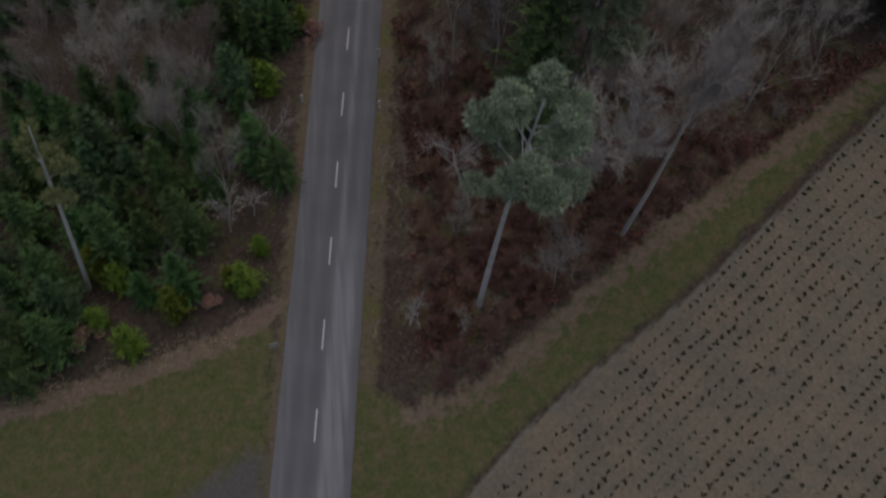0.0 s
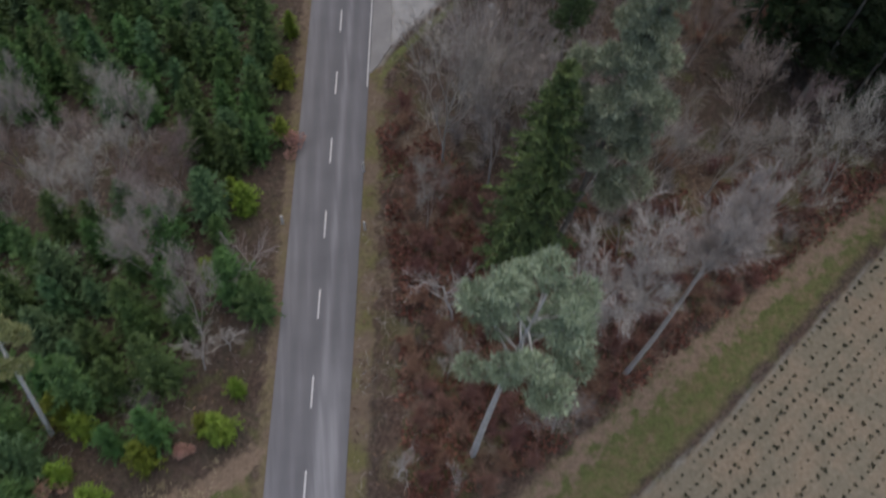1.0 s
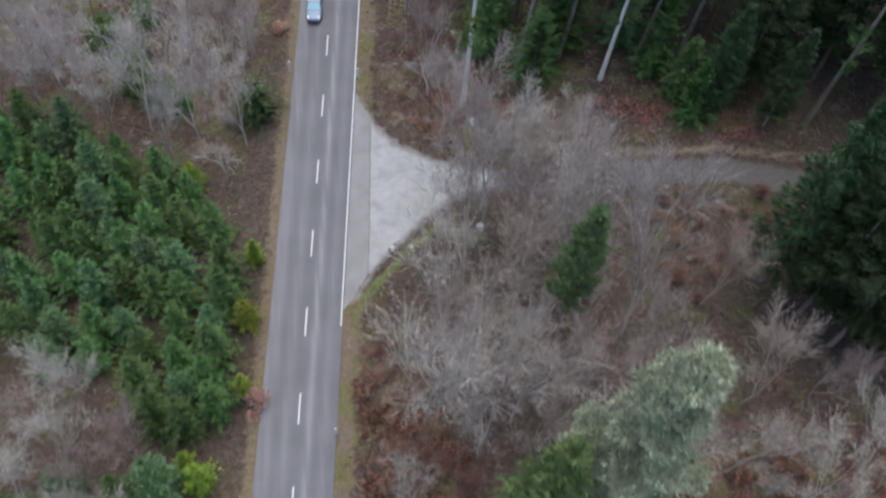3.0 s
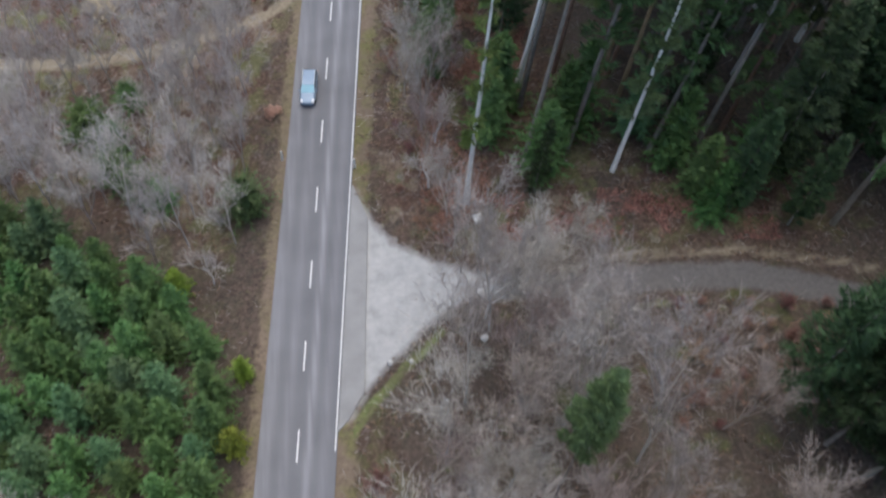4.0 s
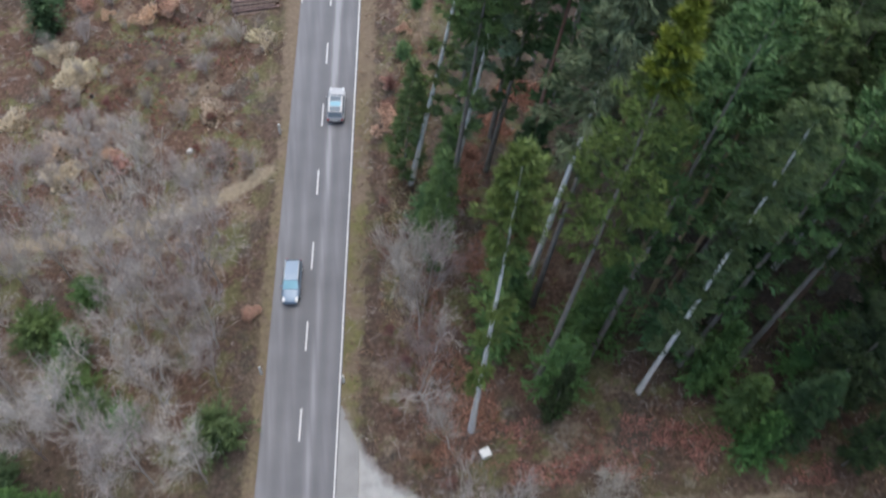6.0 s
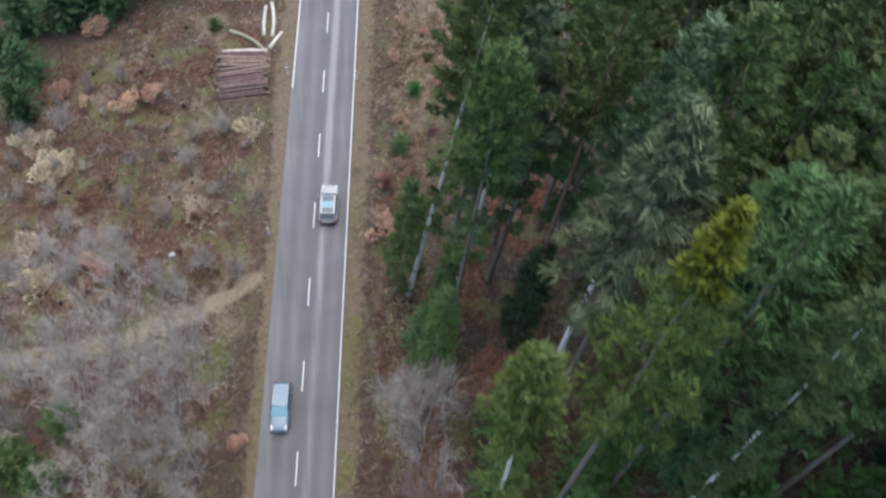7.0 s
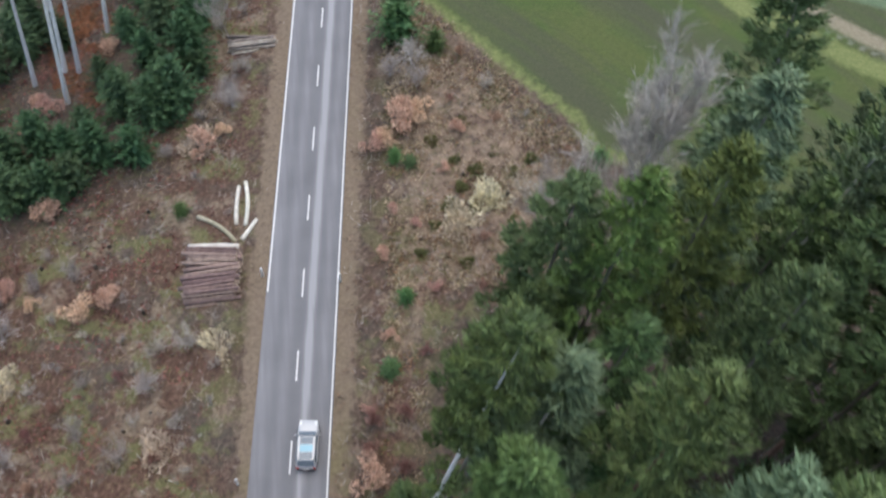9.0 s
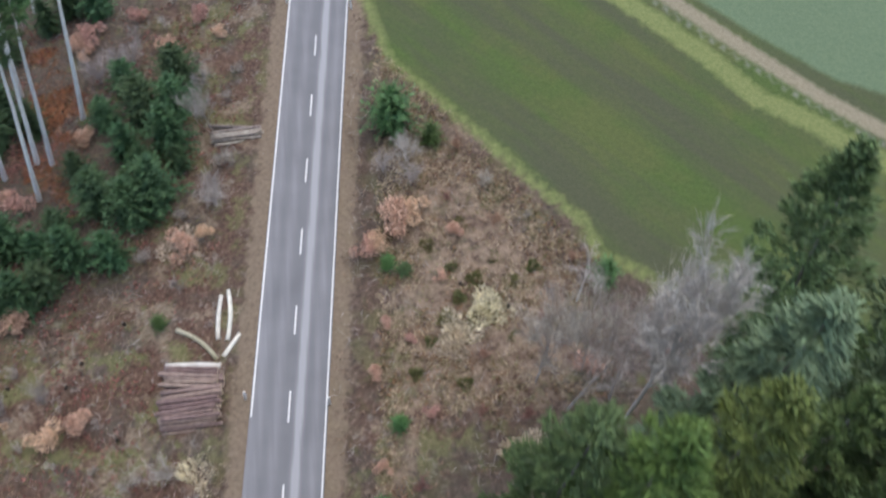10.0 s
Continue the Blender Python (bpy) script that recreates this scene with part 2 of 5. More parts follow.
# ---- small mesh tools ----
class Soup:
    """Collects points and faces for one mesh."""

    def __init__(self):
        self.v, self.f = [], []

    def face(self, *pts):
        k = len(self.v)
        self.v += [tuple(p) for p in pts]
        self.f.append(tuple(range(k, k + len(pts))))

    def tube(self, pts, radii, sides=5, cap=False):
        rings = []
        for i, p in enumerate(pts):
            d = (pts[min(i + 1, len(pts) - 1)] - pts[max(i - 1, 0)]).normalized()
            s = d.orthogonal().normalized()
            t = d.cross(s)
            k = len(self.v)
            for j in range(sides):
                a = 2 * math.pi * j / sides
                self.v.append(tuple(p + radii[i] * (math.cos(a) * s + math.sin(a) * t)))
            rings.append(k)
        for a, b in zip(rings, rings[1:]):
            for j in range(sides):
                q = (j + 1) % sides
                self.f.append((a + j, a + q, b + q, b + j))
        if cap:
            self.f.append(tuple(range(rings[0], rings[0] + sides))[::-1])
            self.f.append(tuple(range(rings[-1], rings[-1] + sides)))

    def kite(self, p, d, width, roll):
        """A narrow leaf or twig from p along d."""
        s = d.orthogonal().normalized()
        s = Matrix.Rotation(roll, 3, d.normalized()) @ s
        self.face(p, p + 0.45 * d + width * s, p + d, p + 0.45 * d - width * s)

    def twig(self, p, d, width, roll):
        """A fine tapering twig from p along d."""
        s = Matrix.Rotation(roll, 3, d.normalized()) @ d.orthogonal().normalized()
        self.face(p + 0.8 * width * s, p - 0.8 * width * s, p + d)

    def mesh(self, name, material, smooth=False):
        me = bpy.data.meshes.new(name)
        me.from_pydata(self.v, [], self.f)
        me.materials.append(material)
        if smooth:
            me.shade_smooth()
        me.update()
        return me


def part(name, mesh, parent, label="", m=None):
    ob = new(name, mesh)
    ob.parent = parent
    if m is not None:
        ob.matrix_basis = m
    return tagged(ob, label) if label else ob


def thing(name, label, category, group="", m=None, kind=""):
    ob = new(name)
    ob.empty_display_size = 0.2
    if m is not None:
        ob.matrix_basis = m
    return tagged(ob, label, category, group, kind)


def rnd_dir(rng, up=0.0):
    v = Vector((rng.gauss(0, 1), rng.gauss(0, 1), rng.gauss(0, 1) + up))
    return v.normalized()


# ---- plan ----
def xc(y):
    """The road's middle line."""
    return -15.35 + 0.1085 * (y - 25)


ROAD = Vector((0.1079, 0.9942, 0))
SIDE = Vector((0.9942, -0.1079, 0))
# The place lies on a hillside that rises to the road's right; the plan is drawn flat and laid onto it.
FOOT = Vector((-15.35, 25, 0))
HILL = Matrix.Translation(FOOT) @ Matrix.Rotation(radians(-5), 4, ROAD) @ Matrix.Translation(-FOOT)


def bank(v):
    """The road is built level across the slope: how far the flat plan rises or falls at v metres to its right."""
    return -0.0875 * np.clip(v, -4.5, 4.5) * np.clip((10 - np.abs(v)) / 5.5, 0, 1)


def across_road(x, y):
    return (x - (-15.35 + 0.1085 * (y - 25))) * 0.9942


def on_road(y, v, z=0.0):
    """A place at the road's length y, v metres to its right."""
    return Vector((xc(y), y, z + float(bank(v)))) + v * SIDE


def poly_sd(x, y, pts):
    """Signed distance to a polygon, arrays x and y; inside is positive."""
    d = np.full(x.shape, 1e9)
    inside = np.zeros(x.shape, bool)
    for (ax, ay), (bx, by) in zip(pts, pts[1:] + pts[:1]):
        ex, ey = bx - ax, by - ay
        h = np.clip(((x - ax) * ex + (y - ay) * ey) / (ex * ex + ey * ey), 0, 1)
        d = np.minimum(d, np.hypot(x - ax - h * ex, y - ay - h * ey))
        cross = ((ay <= y) & (by > y)) | ((by <= y) & (ay > y))
        with np.errstate(divide="ignore", invalid="ignore"):
            inside ^= cross & (x < ax + (y - ay) / (by - ay if by != ay else 1e-9) * ex)
    return np.where(inside, d, -d)


def line_sd(x, y, pts, half):
    d = np.full(x.shape, 1e9)
    for (ax, ay), (bx, by) in zip(pts, pts[1:]):
        ex, ey = bx - ax, by - ay
        h = np.clip(((x - ax) * ex + (y - ay) * ey) / (ex * ex + ey * ey), 0, 1)
        d = np.minimum(d, np.hypot(x - ax - h * ex, y - ay - h * ey))
    return half - d


MEADOW = [(-19, 39.5), (-23.7, 36.8), (-31.9, 34.4), (-39, 32.8), (-60, 29), (-120, 20), (-120, -80), (-26, -80), (-20, 10)]
STRIP = [(-12, 31), (-8.2, 28.8), (-5.7, 26.2), (0.8, 29.2), (8, 35.2), (14.1, 39.4), (21.7, 44.4), (46.8, 60), (90, 90), (110, 78), (45.7, 56), (21.8, 37), (3.4, 24.4), (-25, -2), (-35, -80), (-22, -80)]
FIELD = [(-25, -3), (3.4, 23.6), (10.3, 28.5), (21.8, 35.8), (33.3, 44.6), (45.7, 54.4), (110, 104), (200, 60), (150, -80), (-40, -80)]
BORDER = [(-25, -3), (3.4, 23.6), (10.3, 28.5), (21.8, 35.8), (33.3, 44.6), (45.7, 54.4), (110, 104)]
GREEN = [(10.6, 213), (12.7, 201.7), (17.8, 195), (22.6, 187.9), (26, 182.9), (30.4, 177.2), (31.3, 173), (35.7, 169.7), (47, 160), (75, 140), (160, 120), (220, 300), (60, 420), (25, 300)]
TRACK = [(6, 94.8), (17.2, 93.4), (27, 92.9), (36, 92), (42.6, 89.2), (56, 83), (90, 72)]
MUD = [(-60, 134), (-41.9, 131.7), (-35.9, 130.7), (-28.7, 130.8), (-22.1, 131.4), (-14.2, 133.6), (-8.8, 136.2)]
FIELDWAY = [(19, 250), (44.6, 206.7), (51.9, 196.6), (58.4, 188.2), (64.3, 181.7), (80, 170), (140, 140)]
GRAVEL = [(-4.6, 82.1), (-2.9, 84.7), (-0.1, 87.6), (5.1, 91.7), (8.6, 93.4), (11, 93.4), (11, 95.4), (8.4, 96.3), (4.7, 98), (1.0, 101.1), (-1.0, 104.3), (-2.6, 108.6), (-5, 104), (-7.5, 84)]
OPEN_LEFT = [(-60, 116), (-36, 112), (-18, 102), (-14, 108), (-10, 128), (-9, 140), (0, 215), (-14, 215), (-16, 176), (-32, 168), (-60, 160)]
OPEN_RIGHT = [(0, 100), (5, 104), (6, 122), (7, 135), (11, 152), (30, 160), (31, 173), (11, 212), (5, 160)]
GAP = [(10, 121), (17, 120), (19.5, 130), (23, 143), (18, 145), (11, 135)]
UNDER_STAND = [(4, 101), (9, 98), (20, 98.5), (42, 95), (46, 102), (24, 110), (21, 120), (20, 136), (11, 136), (6, 124)]
RCLEAR = [(7.0, 150), (10, 150), (13, 158), (24, 156), (29, 164), (29, 172), (21, 186), (12, 198), (11, 180), (8, 165)]
RED_EDGE = [(-6, 31), (8, 37), (24, 47), (50, 63), (36, 66), (10, 58), (0, 76), (-3, 82), (-6, 74)]
BEYOND = [(22, 250), (48.2, 208.5), (55, 199.5), (62, 191.5), (77, 182), (142, 152), (300, 200), (300, 420), (60, 420)]
GREYPAD = [(-31.5, 18), (-26, 22.4), (-21.2, 25.3), (-19.4, 24), (-20.0, 8), (-32, 8)]


def axis(a, b, step, far):
    core = list(np.arange(a, b + step / 2, step))
    out, d = [], step
    while (out[-1] if out else 0) < far:
        d *= 1.35
        out.append((out[-1] if out else 0) + d)
    return np.array([a - o for o in out[::-1]] + core + [core[-1] + o for o in out])


def build_ground():
    gx, gy = axis(-62, 82, 1.0, 2500), axis(5, 232, 1.0, 2500)
    x, y = np.meshgrid(gx, gy)
    road = np.abs((x - (-15.35 + 0.1085 * (y - 25))) * 0.9942)
    rng = np.random.default_rng(4)
    z = rng.normal(0, 0.05, x.shape) + 0.16 * np.sin(x * 0.31 + 1.3 * np.sin(y * 0.17)) * np.sin(y * 0.27 + x * 0.05)
    flat = np.clip((road - 4.2) / 3, 0, 1)
    soft = lambda d, w: np.clip(d / w + 0.5, 0, 1)
    masks = {
        "grass": np.maximum(soft(poly_sd(x, y, MEADOW), 2.5), soft(poly_sd(x, y, STRIP), 2.0)),
        "soil": soft(poly_sd(x, y, FIELD), 0.7),
        "green": soft(poly_sd(x, y, GREEN), 2.2),
        "track": np.maximum(soft(line_sd(x, y, TRACK, 1.5), 1.4), 0.8 * soft(poly_sd(x, y, GREYPAD), 4.0)),
        "farm": np.maximum(0.75 * soft(line_sd(x, y, FIELDWAY, 0.4), 1.8), 0.8 * soft(line_sd(x, y, BORDER, 0.3), 0.9)),
        "open": np.maximum(soft(poly_sd(x, y, OPEN_LEFT), 6.0), np.maximum(np.maximum(np.clip((190 - y) / 40, 0.45, 1) * soft(poly_sd(x, y, OPEN_RIGHT), 4.0), 0.8 * soft(poly_sd(x, y, RED_EDGE), 5.0)), np.maximum(0.9 * soft(poly_sd(x, y, UNDER_STAND), 5.0), soft(poly_sd(x, y, GAP), 4.0)))),
        "rim": np.maximum(np.maximum(soft(line_sd(x, y, GREEN[:9], 0.6), 2.2), soft(line_sd(x, y, [(40, 209), (48.6, 197.4), (52.6, 190.2), (57, 186.6), (62, 181), (80, 166)], 1.3), 2.0)), np.maximum(0.5 * soft(line_sd(x, y, [(24, 90.2), (36, 89.2), (42, 86.8)], 0.6), 1.2), 0.8 * soft(line_sd(x, y, [(-4.4, 80.9), (-2.2, 83.6), (1.0, 86.6), (5.0, 89.9)], 0.5), 1.0))),
        "beyond": soft(poly_sd(x, y, BEYOND), 2.0),
        "way": soft(line_sd(x, y, [(q + 1.3, r + 1.0) for q, r in FIELDWAY], 1.0), 1.4),
        "gravel": soft(poly_sd(x, y, GRAVEL), 2.6),
        "mud": np.maximum(soft(line_sd(x, y, MUD, 0.9), 1.6), 0.65 * soft(line_sd(x, y, [(22, 96.0), (36, 94.8), (46, 91.5), (60, 86)], 0.7), 1.2)),
        "straw": np.maximum(np.maximum(0.55 * soft(poly_sd(x, y, RCLEAR), 6.0), 0.1 * soft(poly_sd(x, y, OPEN_LEFT), 8.0)), np.maximum(soft(line_sd(x, y, [(-6.5, 26.6), (0.2, 28.3), (8.8, 34.6), (14.9, 38.8), (22.5, 43.8), (47.6, 59.4)], 0.9), 3.4), soft(line_sd(x, y, [(-19, 38.8), (-23.7, 36.0), (-31.9, 33.6), (-39, 32), (-60, 28.2)], 1.1), 1.6))),
        "verge": soft(np.where(x > -15.35 + 0.1085 * (y - 25), 5.4, np.clip(4.6 + (y - 140) / 25, 4.6, 5.4)) - road, 1.5),
        "mossy": np.clip((150 - y) / 16, 0.12, 1) * np.where(x > -15.35 + 0.1085 * (y - 25), 1.0, 0.45),
    }
    z *= flat * (1 - 0.75 * np.maximum.reduce([masks["grass"], masks["soil"], masks["green"], masks["track"], masks["gravel"]]))
    z -= 0.06 * (1 - flat) + 0.1 * masks["gravel"]
    across = across_road(x, y)
    z += bank(across)
    z -= 0.0875 * (across - np.clip(across, -100, 110))
    ny, nx = x.shape
    verts = np.stack([x, y, z], -1).reshape(-1, 3)
    i = np.arange(ny * nx).reshape(ny, nx)
    faces = np.stack([i[:-1, :-1], i[:-1, 1:], i[1:, 1:], i[1:, :-1]], -1).reshape(-1, 4)
    me = bpy.data.meshes.new("ground")
    me.from_pydata(verts.tolist(), [], faces.tolist())
    for name, mask in masks.items():
        me.attributes.new(name, "FLOAT", "POINT").data.foreach_set("value", mask.ravel().astype(np.float32))
    me.shade_smooth()
    return me


def ground_material():
    m = bpy.data.materials.new("forest_ground")
    m.use_nodes = True
    n, link = m.node_tree.nodes, m.node_tree.links.new
    b = n["Principled BSDF"]
    geo = n.new("ShaderNodeNewGeometry")

    def noise_node(scale, detail=6, rough=0.6):
        t = n.new("ShaderNodeTexNoise")
        t.inputs["Scale"].default_value, t.inputs["Detail"].default_value, t.inputs["Roughness"].default_value = scale, detail, rough
        link(geo.outputs["Position"], t.inputs["Vector"])
        return t.outputs[0]

    def ramp(value, *stops):
        r = n.new("ShaderNodeValToRGB")
        e = r.color_ramp.elements
        while len(e) < len(stops):
            e.new(0.5)
        for k, (p, c) in enumerate(stops):
            e[k].position, e[k].color = p, (*c, 1)
        link(value, r.inputs[0])
        return r.outputs[0]

    def over(a, c, value):
        x = n.new("ShaderNodeMix")
        x.data_type = "RGBA"
        link(value, x.inputs[0])
        link(a, x.inputs[6])
        link(c, x.inputs[7])
        return x.outputs[2]

    broken, fine, wide = noise_node(0.9), noise_node(2.4, 8, 0.75), noise_node(0.12, 3)

    def mask(name, spread=0.5):
        at = n.new("ShaderNodeAttribute")
        at.attribute_name = name
        add = n.new("ShaderNodeMath")
        add.operation = "MULTIPLY_ADD"
        add.inputs[1].default_value, add.inputs[2].default_value = spread * 2, -spread
        link(broken, add.inputs[0])
        s = n.new("ShaderNodeMath")
        s.operation = "ADD"
        link(at.outputs["Fac"], s.inputs[0])
        link(add.outputs[0], s.inputs[1])
        r = n.new("ShaderNodeMapRange")
        r.inputs["From Min"].default_value, r.inputs["From Max"].default_value = 0.3, 0.7
        link(s.outputs[0], r.inputs["Value"])
        return r.outputs[0]

    litter = ramp(fine, (0.3, (0.03, 0.021, 0.017)), (0.5, (0.08, 0.058, 0.046)), (0.72, (0.17, 0.13, 0.105)))
    litter2 = ramp(fine, (0.3, (0.035, 0.03, 0.023)), (0.7, (0.12, 0.10, 0.075)))
    moss = ramp(fine, (0.3, (0.05, 0.07, 0.02)), (0.7, (0.13, 0.14, 0.05)))
    c = over(litter, litter2, ramp(broken, (0.45, (0, 0, 0)), (0.62, (1, 1, 1))))
    c = over(c, moss, ramp(noise_node(0.35, 5), (0.56, (0, 0, 0)), (0.68, (0.8, 0.8, 0.8))))
    tan = ramp(fine, (0.34, (0.1, 0.072, 0.05)), (0.68, (0.34, 0.27, 0.195)))
    only = n.new("ShaderNodeAttribute")
    only.attribute_name = "open"

    def where_open(value, shade):
        x = n.new("ShaderNodeMath")
        x.operation = "MULTIPLY_ADD"
        x.inputs[1].default_value, x.inputs[2].default_value = 1 - shade, shade
        link(only.outputs["Fac"], x.inputs[0])
        y = n.new("ShaderNodeMath")
        y.operation = "MULTIPLY"
        link(value, y.inputs[0])
        link(x.outputs[0], y.inputs[1])
        return y.outputs[0]

    rust = ramp(fine, (0.34, (0.035, 0.018, 0.012)), (0.5, (0.1, 0.053, 0.036)), (0.68, (0.215, 0.138, 0.1)))
    c = over(c, rust, where_open(ramp(noise_node(0.16, 6, 0.65), (0.38, (0, 0, 0)), (0.5, (0.9, 0.9, 0.9))), 0.15))
    c = over(c, tan, where_open(ramp(noise_node(0.22, 6, 0.65), (0.52, (0, 0, 0)), (0.62, (0.85, 0.85, 0.85))), 0.1))
    turf = ramp(fine, (0.3, (0.075, 0.082, 0.03)), (0.7, (0.19, 0.185, 0.08)))
    c = over(c, turf, where_open(ramp(noise_node(0.27, 6, 0.7), (0.515, (0, 0, 0)), (0.58, (0.8, 0.8, 0.8))), 0.1))
    grey = ramp(fine, (0.3, (0.11, 0.1, 0.09)), (0.7, (0.27, 0.25, 0.23)))
    c = over(c, grey, where_open(ramp(noise_node(0.6, 6, 0.7), (0.57, (0, 0, 0)), (0.67, (0.7, 0.7, 0.7))), 0.15))
    verge = ramp(fine, (0.3, (0.12, 0.088, 0.06)), (0.7, (0.25, 0.19, 0.14)))
    olive = ramp(fine, (0.3, (0.095, 0.095, 0.032)), (0.7, (0.21, 0.195, 0.08)))
    mossy = n.new("ShaderNodeAttribute")
    mossy.attribute_name = "mossy"
    patchy = n.new("ShaderNodeMath")
    patchy.operation = "MULTIPLY"
    link(ramp(noise_node(0.3, 5), (0.42, (0, 0, 0)), (0.6, (0.9, 0.9, 0.9))), patchy.inputs[0])
    link(mossy.outputs["Fac"], patchy.inputs[1])
    verge = over(verge, olive, patchy.outputs[0])
    c = over(c, verge, mask("verge", 0.8))
    grass = over(ramp(fine, (0.3, (0.065, 0.085, 0.025)), (0.7, (0.15, 0.17, 0.06))), ramp(fine, (0.3, (0.13, 0.10, 0.05)), (0.7, (0.22, 0.18, 0.10))), ramp(broken, (0.4, (0, 0, 0)), (0.65, (1, 1, 1))))
    c = over(c, grass, mask("grass"))
    soil = over(ramp(fine, (0.3, (0.2, 0.16, 0.11)), (0.7, (0.345, 0.282, 0.205))), ramp(fine, (0.3, (0.17, 0.15, 0.105)), (0.7, (0.28, 0.25, 0.185))), ramp(noise_node(0.25, 5), (0.4, (0, 0, 0)), (0.55, (1, 1, 1))))
    c = over(c, ramp(fine, (0.3, (0.15, 0.105, 0.075)), (0.7, (0.32, 0.24, 0.175))), mask("straw", 0.95))
    c = over(c, soil, mask("soil", 0.2))
    green = over(ramp(fine, (0.3, (0.048, 0.08, 0.018)), (0.7, (0.08, 0.122, 0.028))), ramp(fine, (0.3, (0.06, 0.082, 0.022)), (0.7, (0.105, 0.125, 0.038))), ramp(wide, (0.4, (0, 0, 0)), (0.6, (1, 1, 1))))
    c = over(c, green, mask("green", 0.15))
    bands = n.new("ShaderNodeTexNoise")
    bands.inputs["Scale"].default_value, bands.inputs["Detail"].default_value, bands.inputs["Roughness"].default_value = 1.0, 6, 0.65
    lay = n.new("ShaderNodeCombineXYZ")
    for k, way in enumerate(((0.128, 0.096, 0), (0.009, -0.012, 0))):
        dot = n.new("ShaderNodeVectorMath")
        dot.operation = "DOT_PRODUCT"
        dot.inputs[1].default_value = way
        link(geo.outputs["Position"], dot.inputs[0])
        link(dot.outputs["Value"], lay.inputs[k])
    link(lay.outputs[0], bands.inputs["Vector"])
    tint = n.new("ShaderNodeMath")
    tint.operation = "MULTIPLY"
    link(ramp(bands.outputs[0], (0.42, (0, 0, 0)), (0.6, (1, 1, 1))), tint.inputs[0])
    link(mask("green", 0.1), tint.inputs[1])
    half = n.new("ShaderNodeMath")
    half.operation = "MULTIPLY"
    half.inputs[1].default_value = 0.95
    link(tint.outputs[0], half.inputs[0])
    c = over(c, ramp(fine, (0.3, (0.055, 0.065, 0.032)), (0.7, (0.082, 0.084, 0.048))), half.outputs[0])
    c = over(c, ramp(fine, (0.3, (0.085, 0.135, 0.075)), (0.7, (0.15, 0.2, 0.115))), mask("beyond", 0.2))
    c = over(c, ramp(fine, (0.3, (0.11, 0.145, 0.045)), (0.7, (0.22, 0.24, 0.09))), mask("rim", 0.4))
    c = over(c, ramp(fine, (0.3, (0.19, 0.165, 0.11)), (0.7, (0.3, 0.265, 0.185))), mask("way", 0.12))
    c = over(c, ramp(fine, (0.3, (0.20, 0.16, 0.11)), (0.7, (0.36, 0.30, 0.22))), mask("mud", 0.4))
    c = over(c, ramp(fine, (0.3, (0.105, 0.097, 0.093)), (0.7, (0.175, 0.162, 0.154))), mask("track", 0.35))
    c = over(c, ramp(fine, (0.3, (0.17, 0.165, 0.13)), (0.7, (0.32, 0.31, 0.28))), mask("farm", 0.12))
    c = over(c, ramp(noise_node(0.8, 8, 0.65), (0.3, (0.33, 0.325, 0.315)), (0.5, (0.41, 0.405, 0.395)), (0.7, (0.48, 0.47, 0.455))), mask("gravel", 0.25))
    link(c, b.inputs["Base Color"])
    b.inputs["Roughness"].default_value = 0.95
    bp = n.new("ShaderNodeBump")
    bp.inputs["Strength"].default_value, bp.inputs["Distance"].default_value = 0.8, 0.12
    link(fine, bp.inputs["Height"])
    link(bp.outputs[0], b.inputs["Normal"])
    return m


ground_mesh = build_ground()
ground_mesh.materials.append(ground_material())
ground = new("ground", ground_mesh)
ground.matrix_basis = HILL
tagged(ground, "brown leaf-littered forest floor with mossy grass and fields", "ground", kind="structure")


def strip(name, y0, y1, v0, v1, z0, z1, material, step=8.0):
    """A slab along the road from length y0 to y1, between v0 and v1 across."""
    s = Soup()
    ys = np.linspace(y0, y1, max(2, int((y1 - y0) / step) + 1))
    for a, b in zip(ys, ys[1:]):
        s.face(on_road(a, v0, z1), on_road(a, v1, z1), on_road(b, v1, z1), on_road(b, v0, z1))
        s.face(on_road(a, v0, z0), on_road(a, v0, z1), on_road(b, v0, z1), on_road(b, v0, z0))
        s.face(on_road(a, v1, z1), on_road(a, v1, z0), on_road(b, v1, z0), on_road(b, v1, z1))
    s.face(on_road(y0, v0, z0), on_road(y0, v1, z0), on_road(y0, v1, z1), on_road(y0, v0, z1))
    s.face(on_road(y1, v0, z1), on_road(y1, v1, z1), on_road(y1, v1, z0), on_road(y1, v0, z0))
    return s.mesh(name, material)


road = tagged(new("road", strip("road", -150, 500, -3.6, 3.6, -0.12, 0.05, M_ASPHALT)), "grey asphalt country road with worn wheel tracks", "road", kind="structure")
road.matrix_basis = HILL
dash_mesh = strip("dash", 25.05, 28.15, -0.07, 0.07, 0.05, 0.056, M_WHITE)
for k in range(-4, 28):
    part("road_marking", dash_mesh, road, "white centre line dash", Matrix.Translation(8.95 * k * Vector((0.1085, 1, 0))))
part("edge_line", strip("edge_line", 79.9, 330, 3.38, 3.5, 0.05, 0.056, M_WHITE), road, "white edge line")
part("edge_line", strip("edge_line", 159.8, 330, -3.52, -3.38, 0.05, 0.056, M_WHITE), road, "white edge line")


